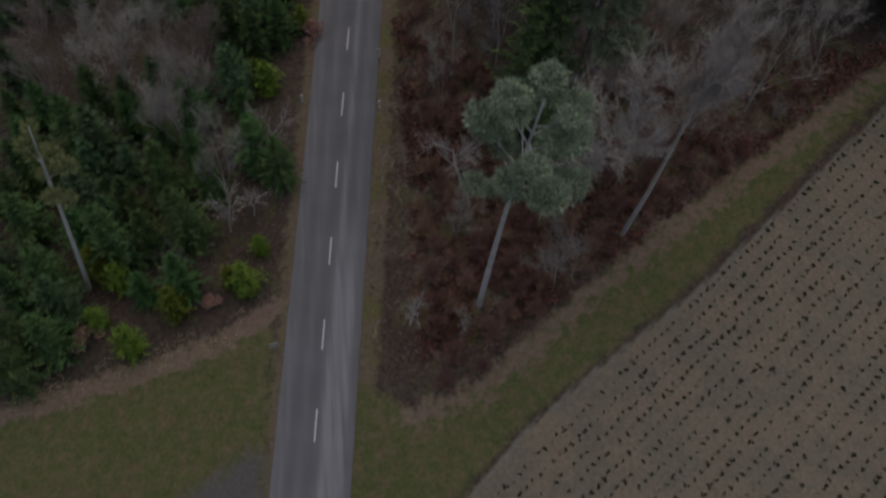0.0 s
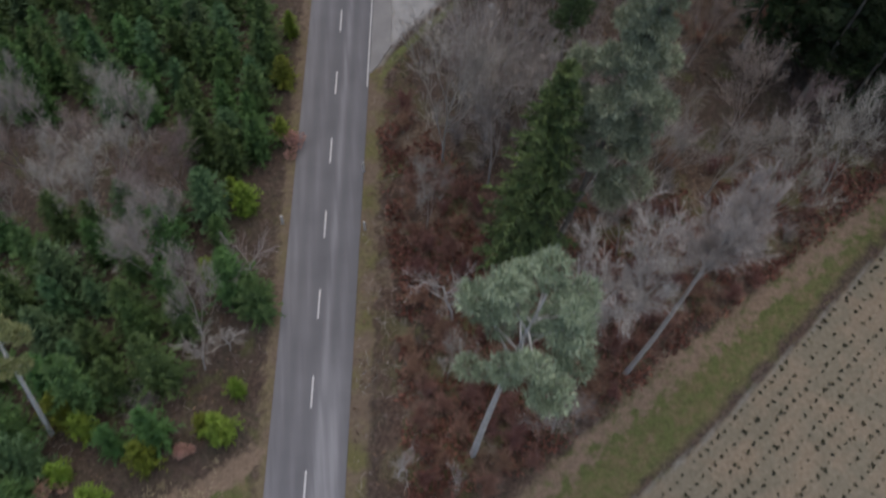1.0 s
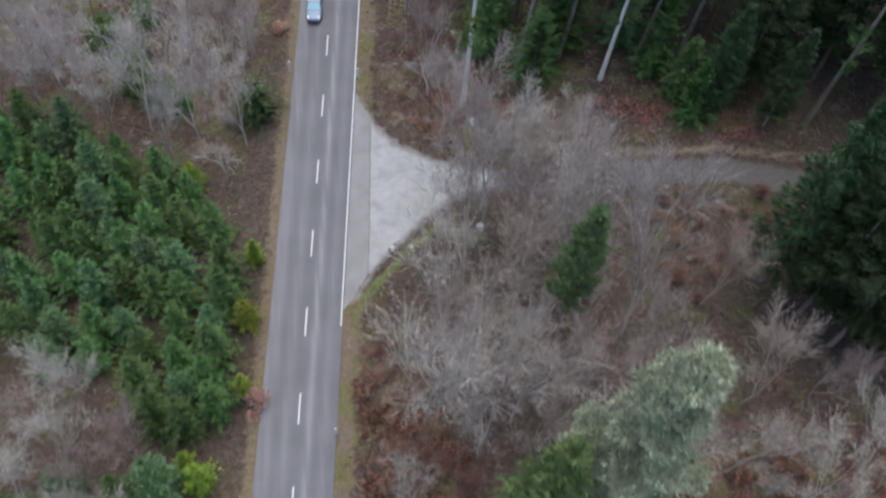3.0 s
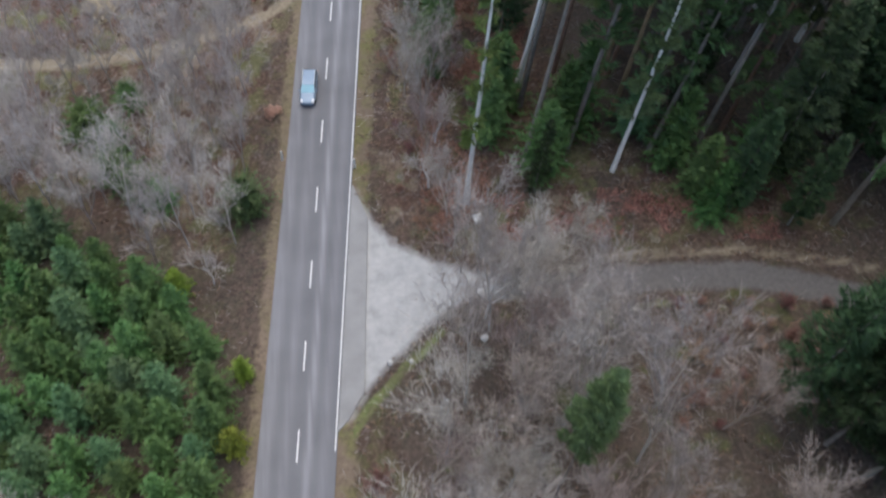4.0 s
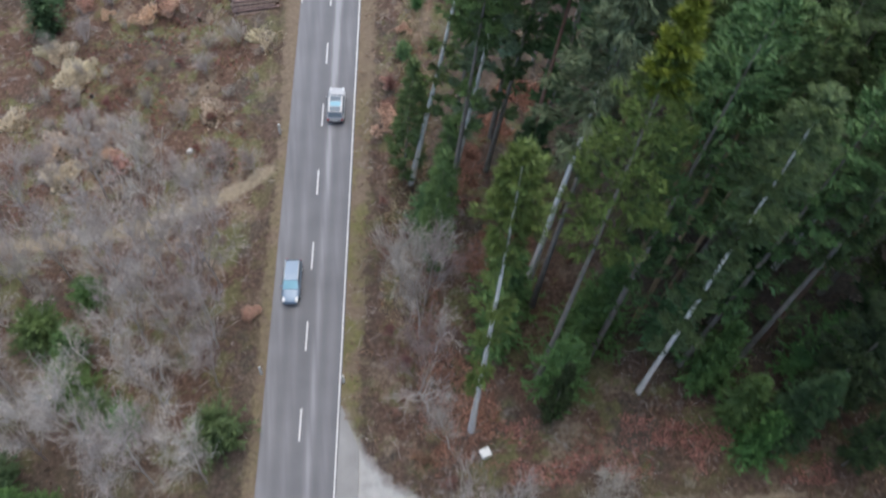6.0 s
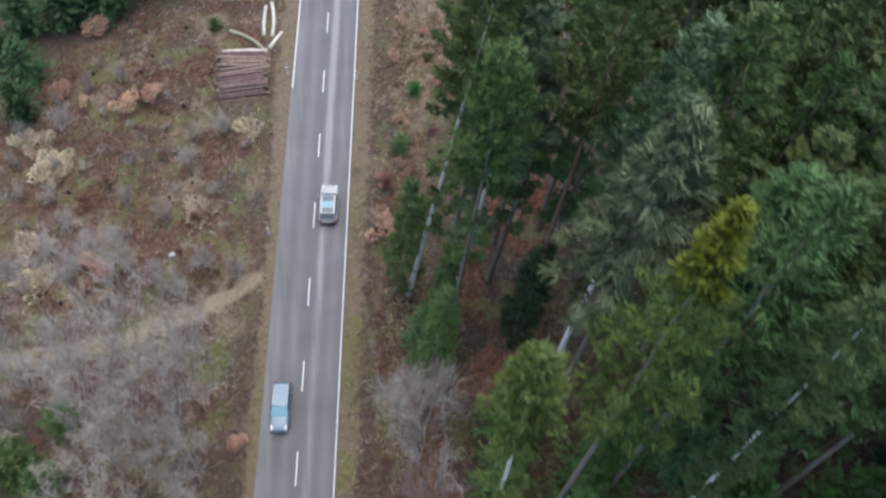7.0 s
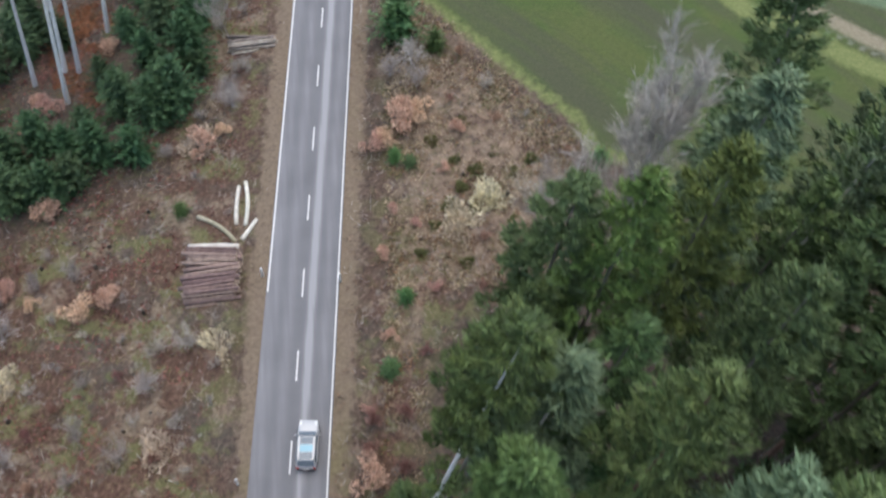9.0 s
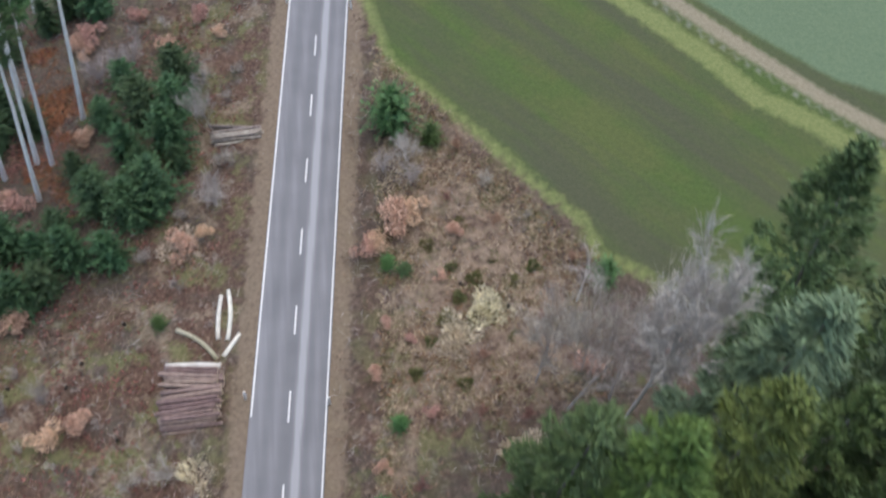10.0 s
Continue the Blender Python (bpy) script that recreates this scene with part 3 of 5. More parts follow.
# ---- plants ----
def conifer_mesh(seed, h, r, clear, whorls, per, leaf, droop, material, sprays=3, tip=1.0, cone=0.7):
    """The needled boughs of a conifer: whorls of drooping branches, each feathered with short side sprays."""
    rng, s = random.Random(seed), Soup()
    z0 = h * clear
    for w in range(whorls):
        q = max(0.0, min(0.995, (w + rng.uniform(-0.35, 0.35)) / whorls))
        z = z0 + (h - z0) * q**0.92
        reach = r * (1 - q) ** cone * (0.6 + 0.4 * min(1, 5 * q + 0.3)) + 0.05 * r
        for k in range(per):
            if rng.random() < 0.1:
                continue
            a = 2 * math.pi * (k + rng.uniform(-0.4, 0.4)) / per + w * 1.3
            length = reach * rng.uniform(0.55, 1.15)
            out = Vector((math.cos(a), math.sin(a), 0))
            side = Vector((-out.y, out.x, 0))
            rise = 0.6 * q + 0.1 - droop
            n = max(2, min(6, int(length / (1.1 * leaf)) + 1))
            p = Vector((0, 0, z)) + 0.08 * length * out
            for i in range(n):
                u = (i + 1) / n
                nxt = Vector((0, 0, z)) + out * length * u + Vector((0, 0, length * (rise * u - 0.3 * u * u + 0.16 * u**3) * tip))
                d = nxt - p
                span = leaf * (1.2 - 0.55 * u) * rng.uniform(0.8, 1.2)
                for sgn in (-1, 1):
                    for _ in range(sprays + 1):
                        t = d.normalized() * 0.55 * span + sgn * side * span * rng.uniform(0.35, 1.0) + Vector((0, 0, rng.uniform(-0.4, 0.2) * span))
                        s.twig(p + d * rng.random(), t, 0.2 * span, rng.uniform(-0.7, 0.7))
                s.kite(p - 0.1 * d, 1.25 * d, 0.16 * span, rng.uniform(-0.5, 0.5))
                p = nxt
        # Broad inner blades, added to keep light out of the crown's core.
        for k in range(6):
            a = rng.uniform(0, 6.28)
            d = Vector((math.cos(a), math.sin(a), rng.uniform(-0.7, -0.1))) * reach * rng.uniform(0.45, 0.7)
            s.kite(Vector((0, 0, z)), d, 0.3 * reach, rng.uniform(-0.5, 0.5))
    top = Vector((0, 0, h * 0.985))
    for k in range(7):
        a = k * 0.9
        s.kite(top - Vector((0, 0, 0.5 * leaf)), Vector((0.3 * math.cos(a), 0.3 * math.sin(a), 1)) * leaf * 1.3, 0.12 * leaf, rng.uniform(0, 3))
    return s.mesh("crown", material)


def tufted_mesh(seed, h, r, clear, boughs, material, blunt=0.5, clump=1.1, spray=0.5, sag=0.0, per=78, stray=0):
    """The crown of an old conifer: clumps of sprays at the ends of its boughs, over a darker inside; stray: odd boughs below the crown."""
    rng, s = random.Random(seed), Soup()
    z0 = h * clear
    for k in range(boughs + stray):
        if k < boughs:
            q = ((k + rng.random()) / boughs) ** 0.9
            z = z0 + (h - z0) * q
            reach = r * (1 - q**1.8) ** blunt * (0.55 + 0.45 * min(1, 3.5 * q + 0.2)) * rng.uniform(0.6, 1.12)
        else:
            q = 0.3
            z = h * rng.uniform(0.22, clear)
            reach = r * rng.uniform(0.25, 0.7)
        a = k * 2.39996 + rng.uniform(-0.4, 0.4)
        out = Vector((math.cos(a), math.sin(a), 0))
        side = Vector((-out.y, out.x, 0))
        base = Vector((0, 0, z - 0.25 * reach))
        tip = Vector((0, 0, z - sag * reach)) + out * reach
        axis = (tip - base).normalized()
        c = clump * rng.uniform(0.7, 1.25) * (1 - 0.4 * q)
        for i in range(7):
            s.kite(base.lerp(tip, rng.uniform(0.05, 0.7)) - Vector((0, 0, 0.3 * c)), (axis + 0.7 * rnd_dir(rng)).normalized() * 1.15 * c, 0.2 * c, rng.uniform(-0.6, 0.6))
        for i in range(per):
            u = rng.random() ** 0.6
            p = tip - axis * 1.5 * c * (1 - u) + side * c * rng.uniform(-0.85, 0.85) * (1 - 0.5 * u) + Vector((0, 0, rng.uniform(-0.3, 0.22) * c))
            d = axis * 0.8 + side * rng.uniform(-0.8, 0.8) + Vector((0, 0, rng.uniform(-0.2, 0.5) - 0.6 * sag))
            s.twig(p, d.normalized() * spray * rng.uniform(0.6, 1.35), 0.12 * spray + 0.02, rng.uniform(-0.8, 0.8))
    return s.mesh("crown", material)


def trunk_mesh(h, r0, r1, material, seed=1, bend=0.0, sides=7):
    rng, s = random.Random(seed), Soup()
    n = 7
    pts = [Vector((bend * h * math.sin(2.2 * i / n) * 0.1 + rng.uniform(-1, 1) * 0.001 * h, rng.uniform(-1, 1) * 0.001 * h, -0.25 + (h + 0.25) * i / n)) for i in range(n + 1)]
    s.tube(pts, [r0 * (1.25 if i == 0 else 1) * (1 - i / n) + r1 * i / n for i in range(n + 1)], sides)
    return s.mesh("trunk", material, True)


def bare_meshes(seed, h, spread, stems, levels, wood, twigs, r0=None, up=0.5, low=0.3, density=1.0, haze=0.026, bushy=10, limb=0.52, bend=0.22, tilt=0.1):
    """A leafless broad-leaved tree or shrub: stems, limbs and a haze of fine twigs. Returns the meshes of trunk and twigs."""
    rng, a, b = random.Random(seed), Soup(), Soup()
    r0 = r0 or 0.011 * h + 0.02

    def grow(p, d, length, r, level):
        n = 3
        pts, rad = [p.copy()], [r]
        for i in range(n):
            d = (d + (bend if level == 0 else 0.13) * rnd_dir(rng) + Vector((0, 0, 0.05 * up))).normalized()
            p = p + d * length / n
            pts.append(p.copy())
            rad.append(r * (1 - 0.55 * (i + 1) / n))
        if level and level >= levels:
            b.twig(pts[0], pts[-1] - pts[0], max(r, haze), rng.uniform(0, 3.1))
        else:
            a.tube(pts, rad, 5 if level == 0 else 3)
        if level >= levels:
            for _ in range(bushy):
                q = pts[rng.randrange(1, n + 1)] if rng.random() < 0.7 else pts[0].lerp(pts[1], rng.random())
                t = (d * 1.1 + rnd_dir(rng, 0.35) * 0.75).normalized() * length * rng.uniform(0.6, 1.35)
                b.twig(q, t, haze * rng.uniform(0.6, 1.2), rng.uniform(0, 3.1))
                q2 = q + 0.5 * t
                for _ in range(3):
                    b.twig(q2, (t.normalized() + 0.6 * rnd_dir(rng, 0.25)) * 0.6 * length * rng.uniform(0.3, 0.8), haze * rng.uniform(0.45, 0.9), rng.uniform(0, 3.1))
            return
        kids = 4 if level else max(4, int(6 * density))
        for k in range(kids):
            u = low + (1 - low) * (k + rng.random()) / kids if level == 0 else rng.uniform(0.25, 1)
            i = min(n - 1, int(u * n))
            q = pts[i].lerp(pts[i + 1], u * n - i)
            side = rnd_dir(rng)
            side = (side - d * side.dot(d)).normalized()
            nd = (d * up + side * spread + Vector((0, 0, 0.25 * up))).normalized()
            grow(q, nd, length * rng.uniform(0.8, 1.2) * (limb * (1.15 - 0.45 * u) if level == 0 else 0.52), rad[i] * 0.55, level + 1)

    for k in range(stems):
        lean = Vector((rng.uniform(-1, 1), rng.uniform(-1, 1), 0)) * (tilt if stems == 1 else 0.45)
        grow(Vector((rng.uniform(-0.2, 0.2), rng.uniform(-0.2, 0.2), -0.15)) * (stems > 1), (Vector((0, 0, 1)) + lean).normalized(), 0.68 * h * rng.uniform(0.85, 1.1), r0, 0)
    return {"trunk": a.mesh("trunk", wood, True), "crown": b.mesh("crown", twigs)}


def clump_mesh(seed, centres, n, leaf, material, flat=0.6, width=0.16):
    """Tufts of needles or leaves round the given centres (place, radius)."""
    rng, s = random.Random(seed), Soup()
    for c, r in centres:
        for _ in range(int(n * r * r)):
            d = rnd_dir(rng)
            p = Vector(c) + Vector((d.x, d.y, d.z * flat)) * r * rng.random() ** 0.4
            s.kite(p, (d + 0.7 * rnd_dir(rng, 0.5)).normalized() * leaf * rng.uniform(0.6, 1.3), leaf * width, rng.uniform(0, 3))
    return s.mesh("crown", material)


def tuft_mesh(seed, centres, n, leaf, material):
    """Cushions of fine pine needles round the given centres (place, radius), fuller above than below."""
    rng, s = random.Random(seed), Soup()
    for c, r in centres:
        for _ in range(int(n * r * r)):
            d = rnd_dir(rng, 0.3)
            q = r * rng.uniform(0.55, 1.0) * (1 + 0.3 * noise.noise(Vector((d.x * 2 + c[0], d.y * 2 + c[1], d.z * 2 + c[2]))))
            s.twig(Vector(c) + Vector((d.x, d.y, d.z * 0.5)) * q, (d + 0.9 * rnd_dir(rng, 0.6)).normalized() * leaf * rng.uniform(0.6, 1.3), 0.2 * leaf, rng.uniform(0, 3))
    return s.mesh("crown", material)


def stand(name, meshes, label, category, group, places):
    """Copies of a plant at places (x, y, scale, lean to the east, lean to the north) of the flat plan; meshes: variants, each a dict of part name to mesh."""
    first = {}
    for n, (x, y, k, *lean) in enumerate(places):
        v = n % len(meshes)
        east, north = (*lean, 0, 0)[:2]
        turn = Matrix.Rotation(radians(east), 4, "Y") @ Matrix.Rotation(radians(-north), 4, "X") @ Matrix.Rotation((n * 2.4 + x) % 6.28, 4, "Z")
        m = Matrix.Translation(HILL @ Vector((x, y, -0.05))) @ turn @ Matrix.Scale(k, 4)
        if v not in first:
            first[v] = ob = thing(name, label, category, group)
            for pn, me in meshes[v].items():
                part(pn, me, ob)
        else:
            ob = copy_thing(first[v], Matrix())
        ob.matrix_basis = m


def sized(places, lo, hi, seed, lean=0.0):
    """Gives each place of a list its size and lean."""
    rng = random.Random(seed)
    return [(x, y, rng.uniform(lo, hi), lean * rng.uniform(0.4, 1.5)) for x, y in places]


def inside(x, y, pts):
    return float(poly_sd(np.array([x]), np.array([y]), pts)[0]) > 0


def fill(seed, pts, gap, lo, hi, taken, lean=0.0):
    """Places scattered over a polygon, no two nearer than gap and none too near a taken one."""
    rng, out = random.Random(seed), []
    xs, ys = [p[0] for p in pts], [p[1] for p in pts]
    area = (max(xs) - min(xs)) * (max(ys) - min(ys))
    for _ in range(int(area / gap / gap * 6)):
        x, y = rng.uniform(min(xs), max(xs)), rng.uniform(min(ys), max(ys))
        if not inside(x, y, pts) or abs(x - xc(y)) < 5.6:
            continue
        if any((x - a) ** 2 + (y - b) ** 2 < gap * gap for a, b in taken):
            continue
        taken.append((x, y))
        out.append((x, y, rng.uniform(lo, hi), lean * rng.uniform(0.5, 1.4)))
    return out


def pine_meshes(seed, h, crown_from, radius, tufts, material, bark, narrow=0.0):
    """A tall pine: a long bare trunk, crooked limbs and a loose crown of tufts."""
    rng, wood, centres = random.Random(seed), Soup(), []
    n = 8
    pts = [Vector((0.012 * h * math.sin(1.7 * i / n + seed), 0.012 * h * math.sin(2.3 * i / n), -0.3 + (h * 0.97 + 0.3) * i / n)) for i in range(n + 1)]
    wood.tube(pts, [0.0085 * h * (1 - 0.8 * i / n) + 0.02 for i in range(n + 1)], 8)
    for k in range(tufts):
        q = (k + rng.random()) / tufts
        z = h * (crown_from + (0.97 - crown_from) * q)
        a = k * 2.4 + rng.uniform(-0.5, 0.5)
        reach = radius * (0.35 + 0.65 * math.sin(math.pi * min(1, 0.25 + 0.72 * q))) * (1 - narrow * q) * rng.uniform(0.45, 1.05)
        i = min(n - 1, int(max(0, z - 1.2) / h * n))
        start = pts[i].lerp(pts[i + 1], max(0, z - 1.2) / h * n - i)
        end = Vector((reach * math.cos(a), reach * math.sin(a), z + rng.uniform(-0.3, 0.8)))
        mid = start.lerp(end, 0.5) + Vector((0, 0, -0.25 - 0.2 * rng.random()))
        wood.tube([start, mid, end], [0.09, 0.06, 0.025], 4)
        r = radius * rng.uniform(0.19, 0.37) * (1 - 0.35 * narrow * q)
        centres += [(end, r), (mid.lerp(end, 0.55) + rnd_dir(rng) * r * 0.6, r * 0.75)]
    return {"trunk": wood.mesh("trunk", bark, True), "crown": tuft_mesh(seed, centres, 420, 0.4, material)}


def leafy_shrub(seed, h, r, material, n=150, leaf=0.2):
    """A shrub that keeps its dry leaves: thin stems with leaves gathered at their ends."""
    d = bare_meshes(seed, h, 0.9, 4, 1, M_BARK, M_RED, density=0.6)
    rng = random.Random(seed)
    centres = [((rng.uniform(-0.7, 0.7) * r, rng.uniform(-0.7, 0.7) * r, h * rng.uniform(0.35, 0.85)), r * rng.uniform(0.3, 0.55)) for _ in range(7)]
    d["foliage"] = clump_mesh(seed, centres, n, leaf, material, 0.8, 0.3)
    del d["crown"]
    return d


def tussock(seed, r, h, material, n=420):
    """A clump of long dry grass that falls outwards."""
    rng, s = random.Random(seed), Soup()
    for _ in range(n):
        a, q = rng.uniform(0, 6.28), rng.random() ** 0.6
        p = Vector((math.cos(a), math.sin(a), 0)) * r * q * (0.75 + 0.25 * math.sin(3 * a + seed))
        d = Vector((math.cos(a) * 0.7 + rng.uniform(-0.6, 0.6), math.sin(a) * 0.7 + rng.uniform(-0.6, 0.6), rng.uniform(0.5, 1.2))).normalized() * h * rng.uniform(0.5, 1.2)
        s.kite(p, d, 0.085, rng.uniform(0, 3))
    return {"tuft": s.mesh("tuft", material)}


YOUNG = [{"trunk": trunk_mesh(6.0, 0.09, 0.02, M_BARK, k), "crown": conifer_mesh(k, 7.2, 2.5, 0.02, 14, 9, 0.58, -0.12, ma, 2, 1.0, 0.88)} for k, ma in ((11, M_YOUNG), (12, M_YOUNG), (13, M_BLUE), (14, M_YOUNG))]
GOLDEN = [{"trunk": trunk_mesh(3.6, 0.06, 0.02, M_BARK, k), "crown": conifer_mesh(k, 4.0, 1.6, 0.03, 12, 8, 0.45, -0.1, M_YELLOW, 2)} for k in (15, 16)]
BUSH = [{"trunk": trunk_mesh(2.8, 0.08, 0.02, M_BARK, k), "crown": conifer_mesh(k, 3.5, 2.3, 0.02, 11, 10, 0.5, -0.05, ma, 2, 1.0, 0.42)} for k, ma in ((71, M_YOUNG), (72, M_SPRUCE))]
EVERGREEN = [{"trunk": trunk_mesh(3.6, 0.08, 0.02, M_BARK, k), "crown": conifer_mesh(k, 4.2, 2.3, 0.02, 13, 9, 0.5, -0.1, ma, 2)} for k, ma in ((17, M_DEEP), (18, M_DEEP))]
SHRUB = [bare_meshes(k, 3.8, 0.6, 5, 1, M_BARK, M_TWIG, haze=0.018, bushy=12, up=0.8) for k in (31, 32, 33)]
REDSHRUB = [bare_meshes(k, 2.8, 0.9, 5, 1, M_RED, M_RED, haze=0.024, bushy=15, up=0.8) for k in (34, 35, 36)]
BARE = [bare_meshes(k, h, sp, 1, 3, ba, ma, up=1.15, haze=0.021, bushy=10, r0=0.11, low=0.16, bend=0.1, limb=0.66, density=1.15) for k, h, sp, ma, ba in ((41, 15.0, 0.5, M_TWIG, M_TWIG), (42, 14.0, 0.56, M_PINK, M_PINK), (43, 16.0, 0.46, M_TWIG, M_TWIG), (48, 13.0, 0.6, M_TWIG, M_TWIG))]
PALEBARE = [bare_meshes(k, 14.0, 0.52, 1, 3, M_PALETWIG, M_PALETWIG, up=1.1, haze=0.021, bushy=8, r0=0.1, low=0.16, bend=0.1, limb=0.64) for k in (46, 47)]
PALESHRUB = [bare_meshes(k, 3.8, 0.8, 5, 1, M_PALETWIG, M_PALETWIG, haze=0.02, bushy=14, up=0.8) for k in (37, 38)]
SLENDER = [bare_meshes(k, 9.0, 0.5, 1, 2, M_PALE, M_PALETWIG, r0=0.12, low=0.5) for k in (44, 45)]
BEECH = [leafy_shrub(k, 2.0, 1.45, M_LEAF, 380, 0.23) for k in (51, 52)]
STRAW = [tussock(k, 1.5, 0.42, M_PALESTRAW, 760) for k in (53, 54)]

taken = []


def claim(places):
    taken.extend((p[0], p[1]) for p in places)
    return places


# Tall single trees.
stand("pine", [pine_meshes(3, 35.0, 0.66, 4.6, 17, M_PINE, M_PALE)], "tall pine with grey-green tufted crown and pale trunk", "pine tree", "", claim([(1.0, 36.8, 1.0, 5.0)]))
stand("pine", [pine_meshes(5, 40.0, 0.42, 4.6, 36, M_PINE, M_BARK, 0.45)], "tall grey-green pine above bare trees", "pine tree", "", claim([(11.0, 55.5, 1.0, 3.5)]))
stand("dying_pine", [pine_meshes(9, 29.0, 0.6, 2.6, 7, M_PALELIME, M_PALE)], "thin dying pine with a pale bare trunk", "pine tree", "", claim([(-37.9, 43.3, 1.0, 9.0)]))
stand("fir", [{"trunk": trunk_mesh(28, 0.25, 0.03, M_BARK, 4), "crown": conifer_mesh(27, 29.0, 4.4, 0.12, 34, 10, 0.8, 0.2, M_FIR)}], "broad dark fir with yellow-green shoot tips", "conifer", "", claim([(7.2, 54.4, 1.12, 1.5)]))
stand("bare_tree", [bare_meshes(61, 38.0, 0.6, 1, 3, M_PALETWIG, M_PALETWIG, r0=0.27, low=0.72, density=1.7, haze=0.03, bushy=22, limb=0.22, bend=0.05, up=0.8)], "tall leaning leafless tree with a pale trunk beside the field", "tree", "", claim([(15.9, 42.8, 1.0, 6.9, 0.0)]))
stand("bare_tree", [bare_meshes(62, 27.0, 0.7, 1, 3, M_PALETWIG, M_SILVERTWIG, r0=0.2, low=0.5, density=1.8, haze=0.03, bushy=20, limb=0.34, bend=0.06, up=0.8)], "broad leafless tree with silvery twigs", "tree", "", claim([(11.6, 46.5, 1.0, 1.5)]))
FIELDTREE = bare_meshes(64, 56.0, 0.42, 1, 3, M_TWIG, M_PALETWIG, r0=0.2, low=0.83, density=1.7, haze=0.026, bushy=14, up=1.2, limb=0.18, bend=0.02, tilt=0.01)
FIELDTALL = max(v.co.z for v in FIELDTREE["crown"].vertices)
stand("bare_tree", [FIELDTREE], "tall leafless tree with upright grey limbs by the field", "tree", "", claim([(21.7, 146.6, 47.5 / FIELDTALL, 2.0)]))
stand("slender_tree", SLENDER, "slender leafless tree with a pale trunk", "tree", "slender bare trees", claim([(-5.8, 35.6, 0.7, 2), (0.5, 50.1, 1.3, 3), (-0.7, 34.4, 0.5, 3), (-19.5, 56.1, 1.0, 2), (-22.7, 56.5, 0.8, 2), (-23.4, 48.0, 0.8, 1), (-21.0, 49.6, 0.7, 2), (5.5, 106.9, 1.1, 3), (6.8, 112.7, 0.9, 3), (-22.5, 114.4, 1.0, 3), (-26.2, 115.6, 0.9, 2), (-34.4, 120.5, 1.0, 2), (-17.3, 98.5, 0.9, 2), (-24.6, 117.2, 0.9, 2), (-19.4, 113.4, 0.8, 2), (28.0, 168.0, 0.9, 2)]))

# The tall spruces on the slope right of the road.
def old_conifer(seed, h, r, clear, material, bark, boughs=85, thick=0.3, **shape):
    return {"trunk": trunk_mesh(0.97 * h, thick, 0.04, bark, seed), "crown": tufted_mesh(seed, h, r, clear, boughs, material, **shape)}


def tall(label, meshes, *places):
    """Single tall conifers whose height is that of their mesh."""
    stand("spruce", [meshes], label, "conifer", "tall spruces", claim([(x, y, 1.0, *lean) for x, y, *lean in places]))


EAST, NORTH = 4.5, 2.5  # the whole stand leans a little, out of the slope
tall("tall spruce with a sparse yellow-green crown and pale trunk", old_conifer(101, 39.0, 2.7, 0.76, M_LIME, M_WHITEBARK, 60, stray=24), (9.2, 104.5, 2.6, 5.6))
tall("tall spruce with broken lower boughs along its pale trunk", old_conifer(102, 41.0, 3.0, 0.66, M_SPRUCE, M_WHITEBARK, 75, 0.26, stray=34), (25.0, 106.1, EAST, NORTH))
tall("tall spruce with a grey bare trunk at the stand edge", old_conifer(116, 41.0, 3.2, 0.6, M_SPRUCE, M_BARK, 80, stray=20), (33.6, 107.0, EAST + 2, NORTH), (45.4, 96.5, EAST + 2, NORTH))
tall("tall spruce with a rusty bare trunk", old_conifer(103, 40.0, 3.2, 0.74, M_SPRUCE, M_RUST, 70), (24.2, 114.6, EAST, NORTH), (26.3, 113.4, EAST, NORTH))
tall("bushy round-topped conifer beside the road verge", old_conifer(104, 43.0, 3.7, 0.7, M_FIR, M_WHITEBARK, 90, blunt=0.42, stray=22), (6.3, 132.4, 8.9, 2.2))
tall("bushy olive-green conifer above a gap of the stand", old_conifer(105, 40.5, 3.5, 0.7, M_OLIVE, M_BARK, 85, blunt=0.45, stray=8), (9.1, 125.8, EAST, NORTH))
tall("tall conifer with a grey-green crown and thick pale trunk", old_conifer(106, 45.0, 4.0, 0.66, M_GREYGREEN, M_WHITEBARK, 90, 0.34, blunt=0.5, spray=0.6), (16.8, 119.3, 7.8, 6.2))
tall("tall fir with long pale grey-green drooping sprays", old_conifer(107, 45.0, 4.7, 0.55, M_GREYGREEN, M_BARK, 95, blunt=0.75, spray=0.75, sag=0.22, clump=1.3, per=90), (16.6, 116.2, EAST, NORTH))
tall("tall fir with streaked grey-green boughs beside the field", old_conifer(108, 47.0, 4.2, 0.5, M_GREYGREEN, M_BARK, 95, blunt=0.6, spray=0.75, sag=0.3, clump=1.25, per=90), (23.3, 141.6, EAST, NORTH))
tall("dark spruce standing out above the green field", old_conifer(109, 46.5, 4.8, 0.45, M_SPRUCE, M_BARK, 150, blunt=0.75, clump=1.1), (35.5, 149.6, -6.0, NORTH))
tall("tall conifer with an olive-brown crown", old_conifer(110, 46.5, 3.6, 0.68, M_OLIVE, M_RUST, 85, blunt=0.5), (16.0, 126.4, EAST, NORTH), (21.1, 120.5, EAST, NORTH))
tall("tall conifer with a bright yellow-green crown", old_conifer(111, 46.5, 3.6, 0.62, M_LIME, M_BARK, 90, blunt=0.5), (15.5, 136.9, EAST, NORTH), (20.3, 138.0, EAST, NORTH))
tall("bushy green conifer at the corner of the stand", old_conifer(115, 44.0, 3.7, 0.6, M_SPRUCE, M_BARK, 85, blunt=0.5), (13.0, 138.9, EAST, NORTH))
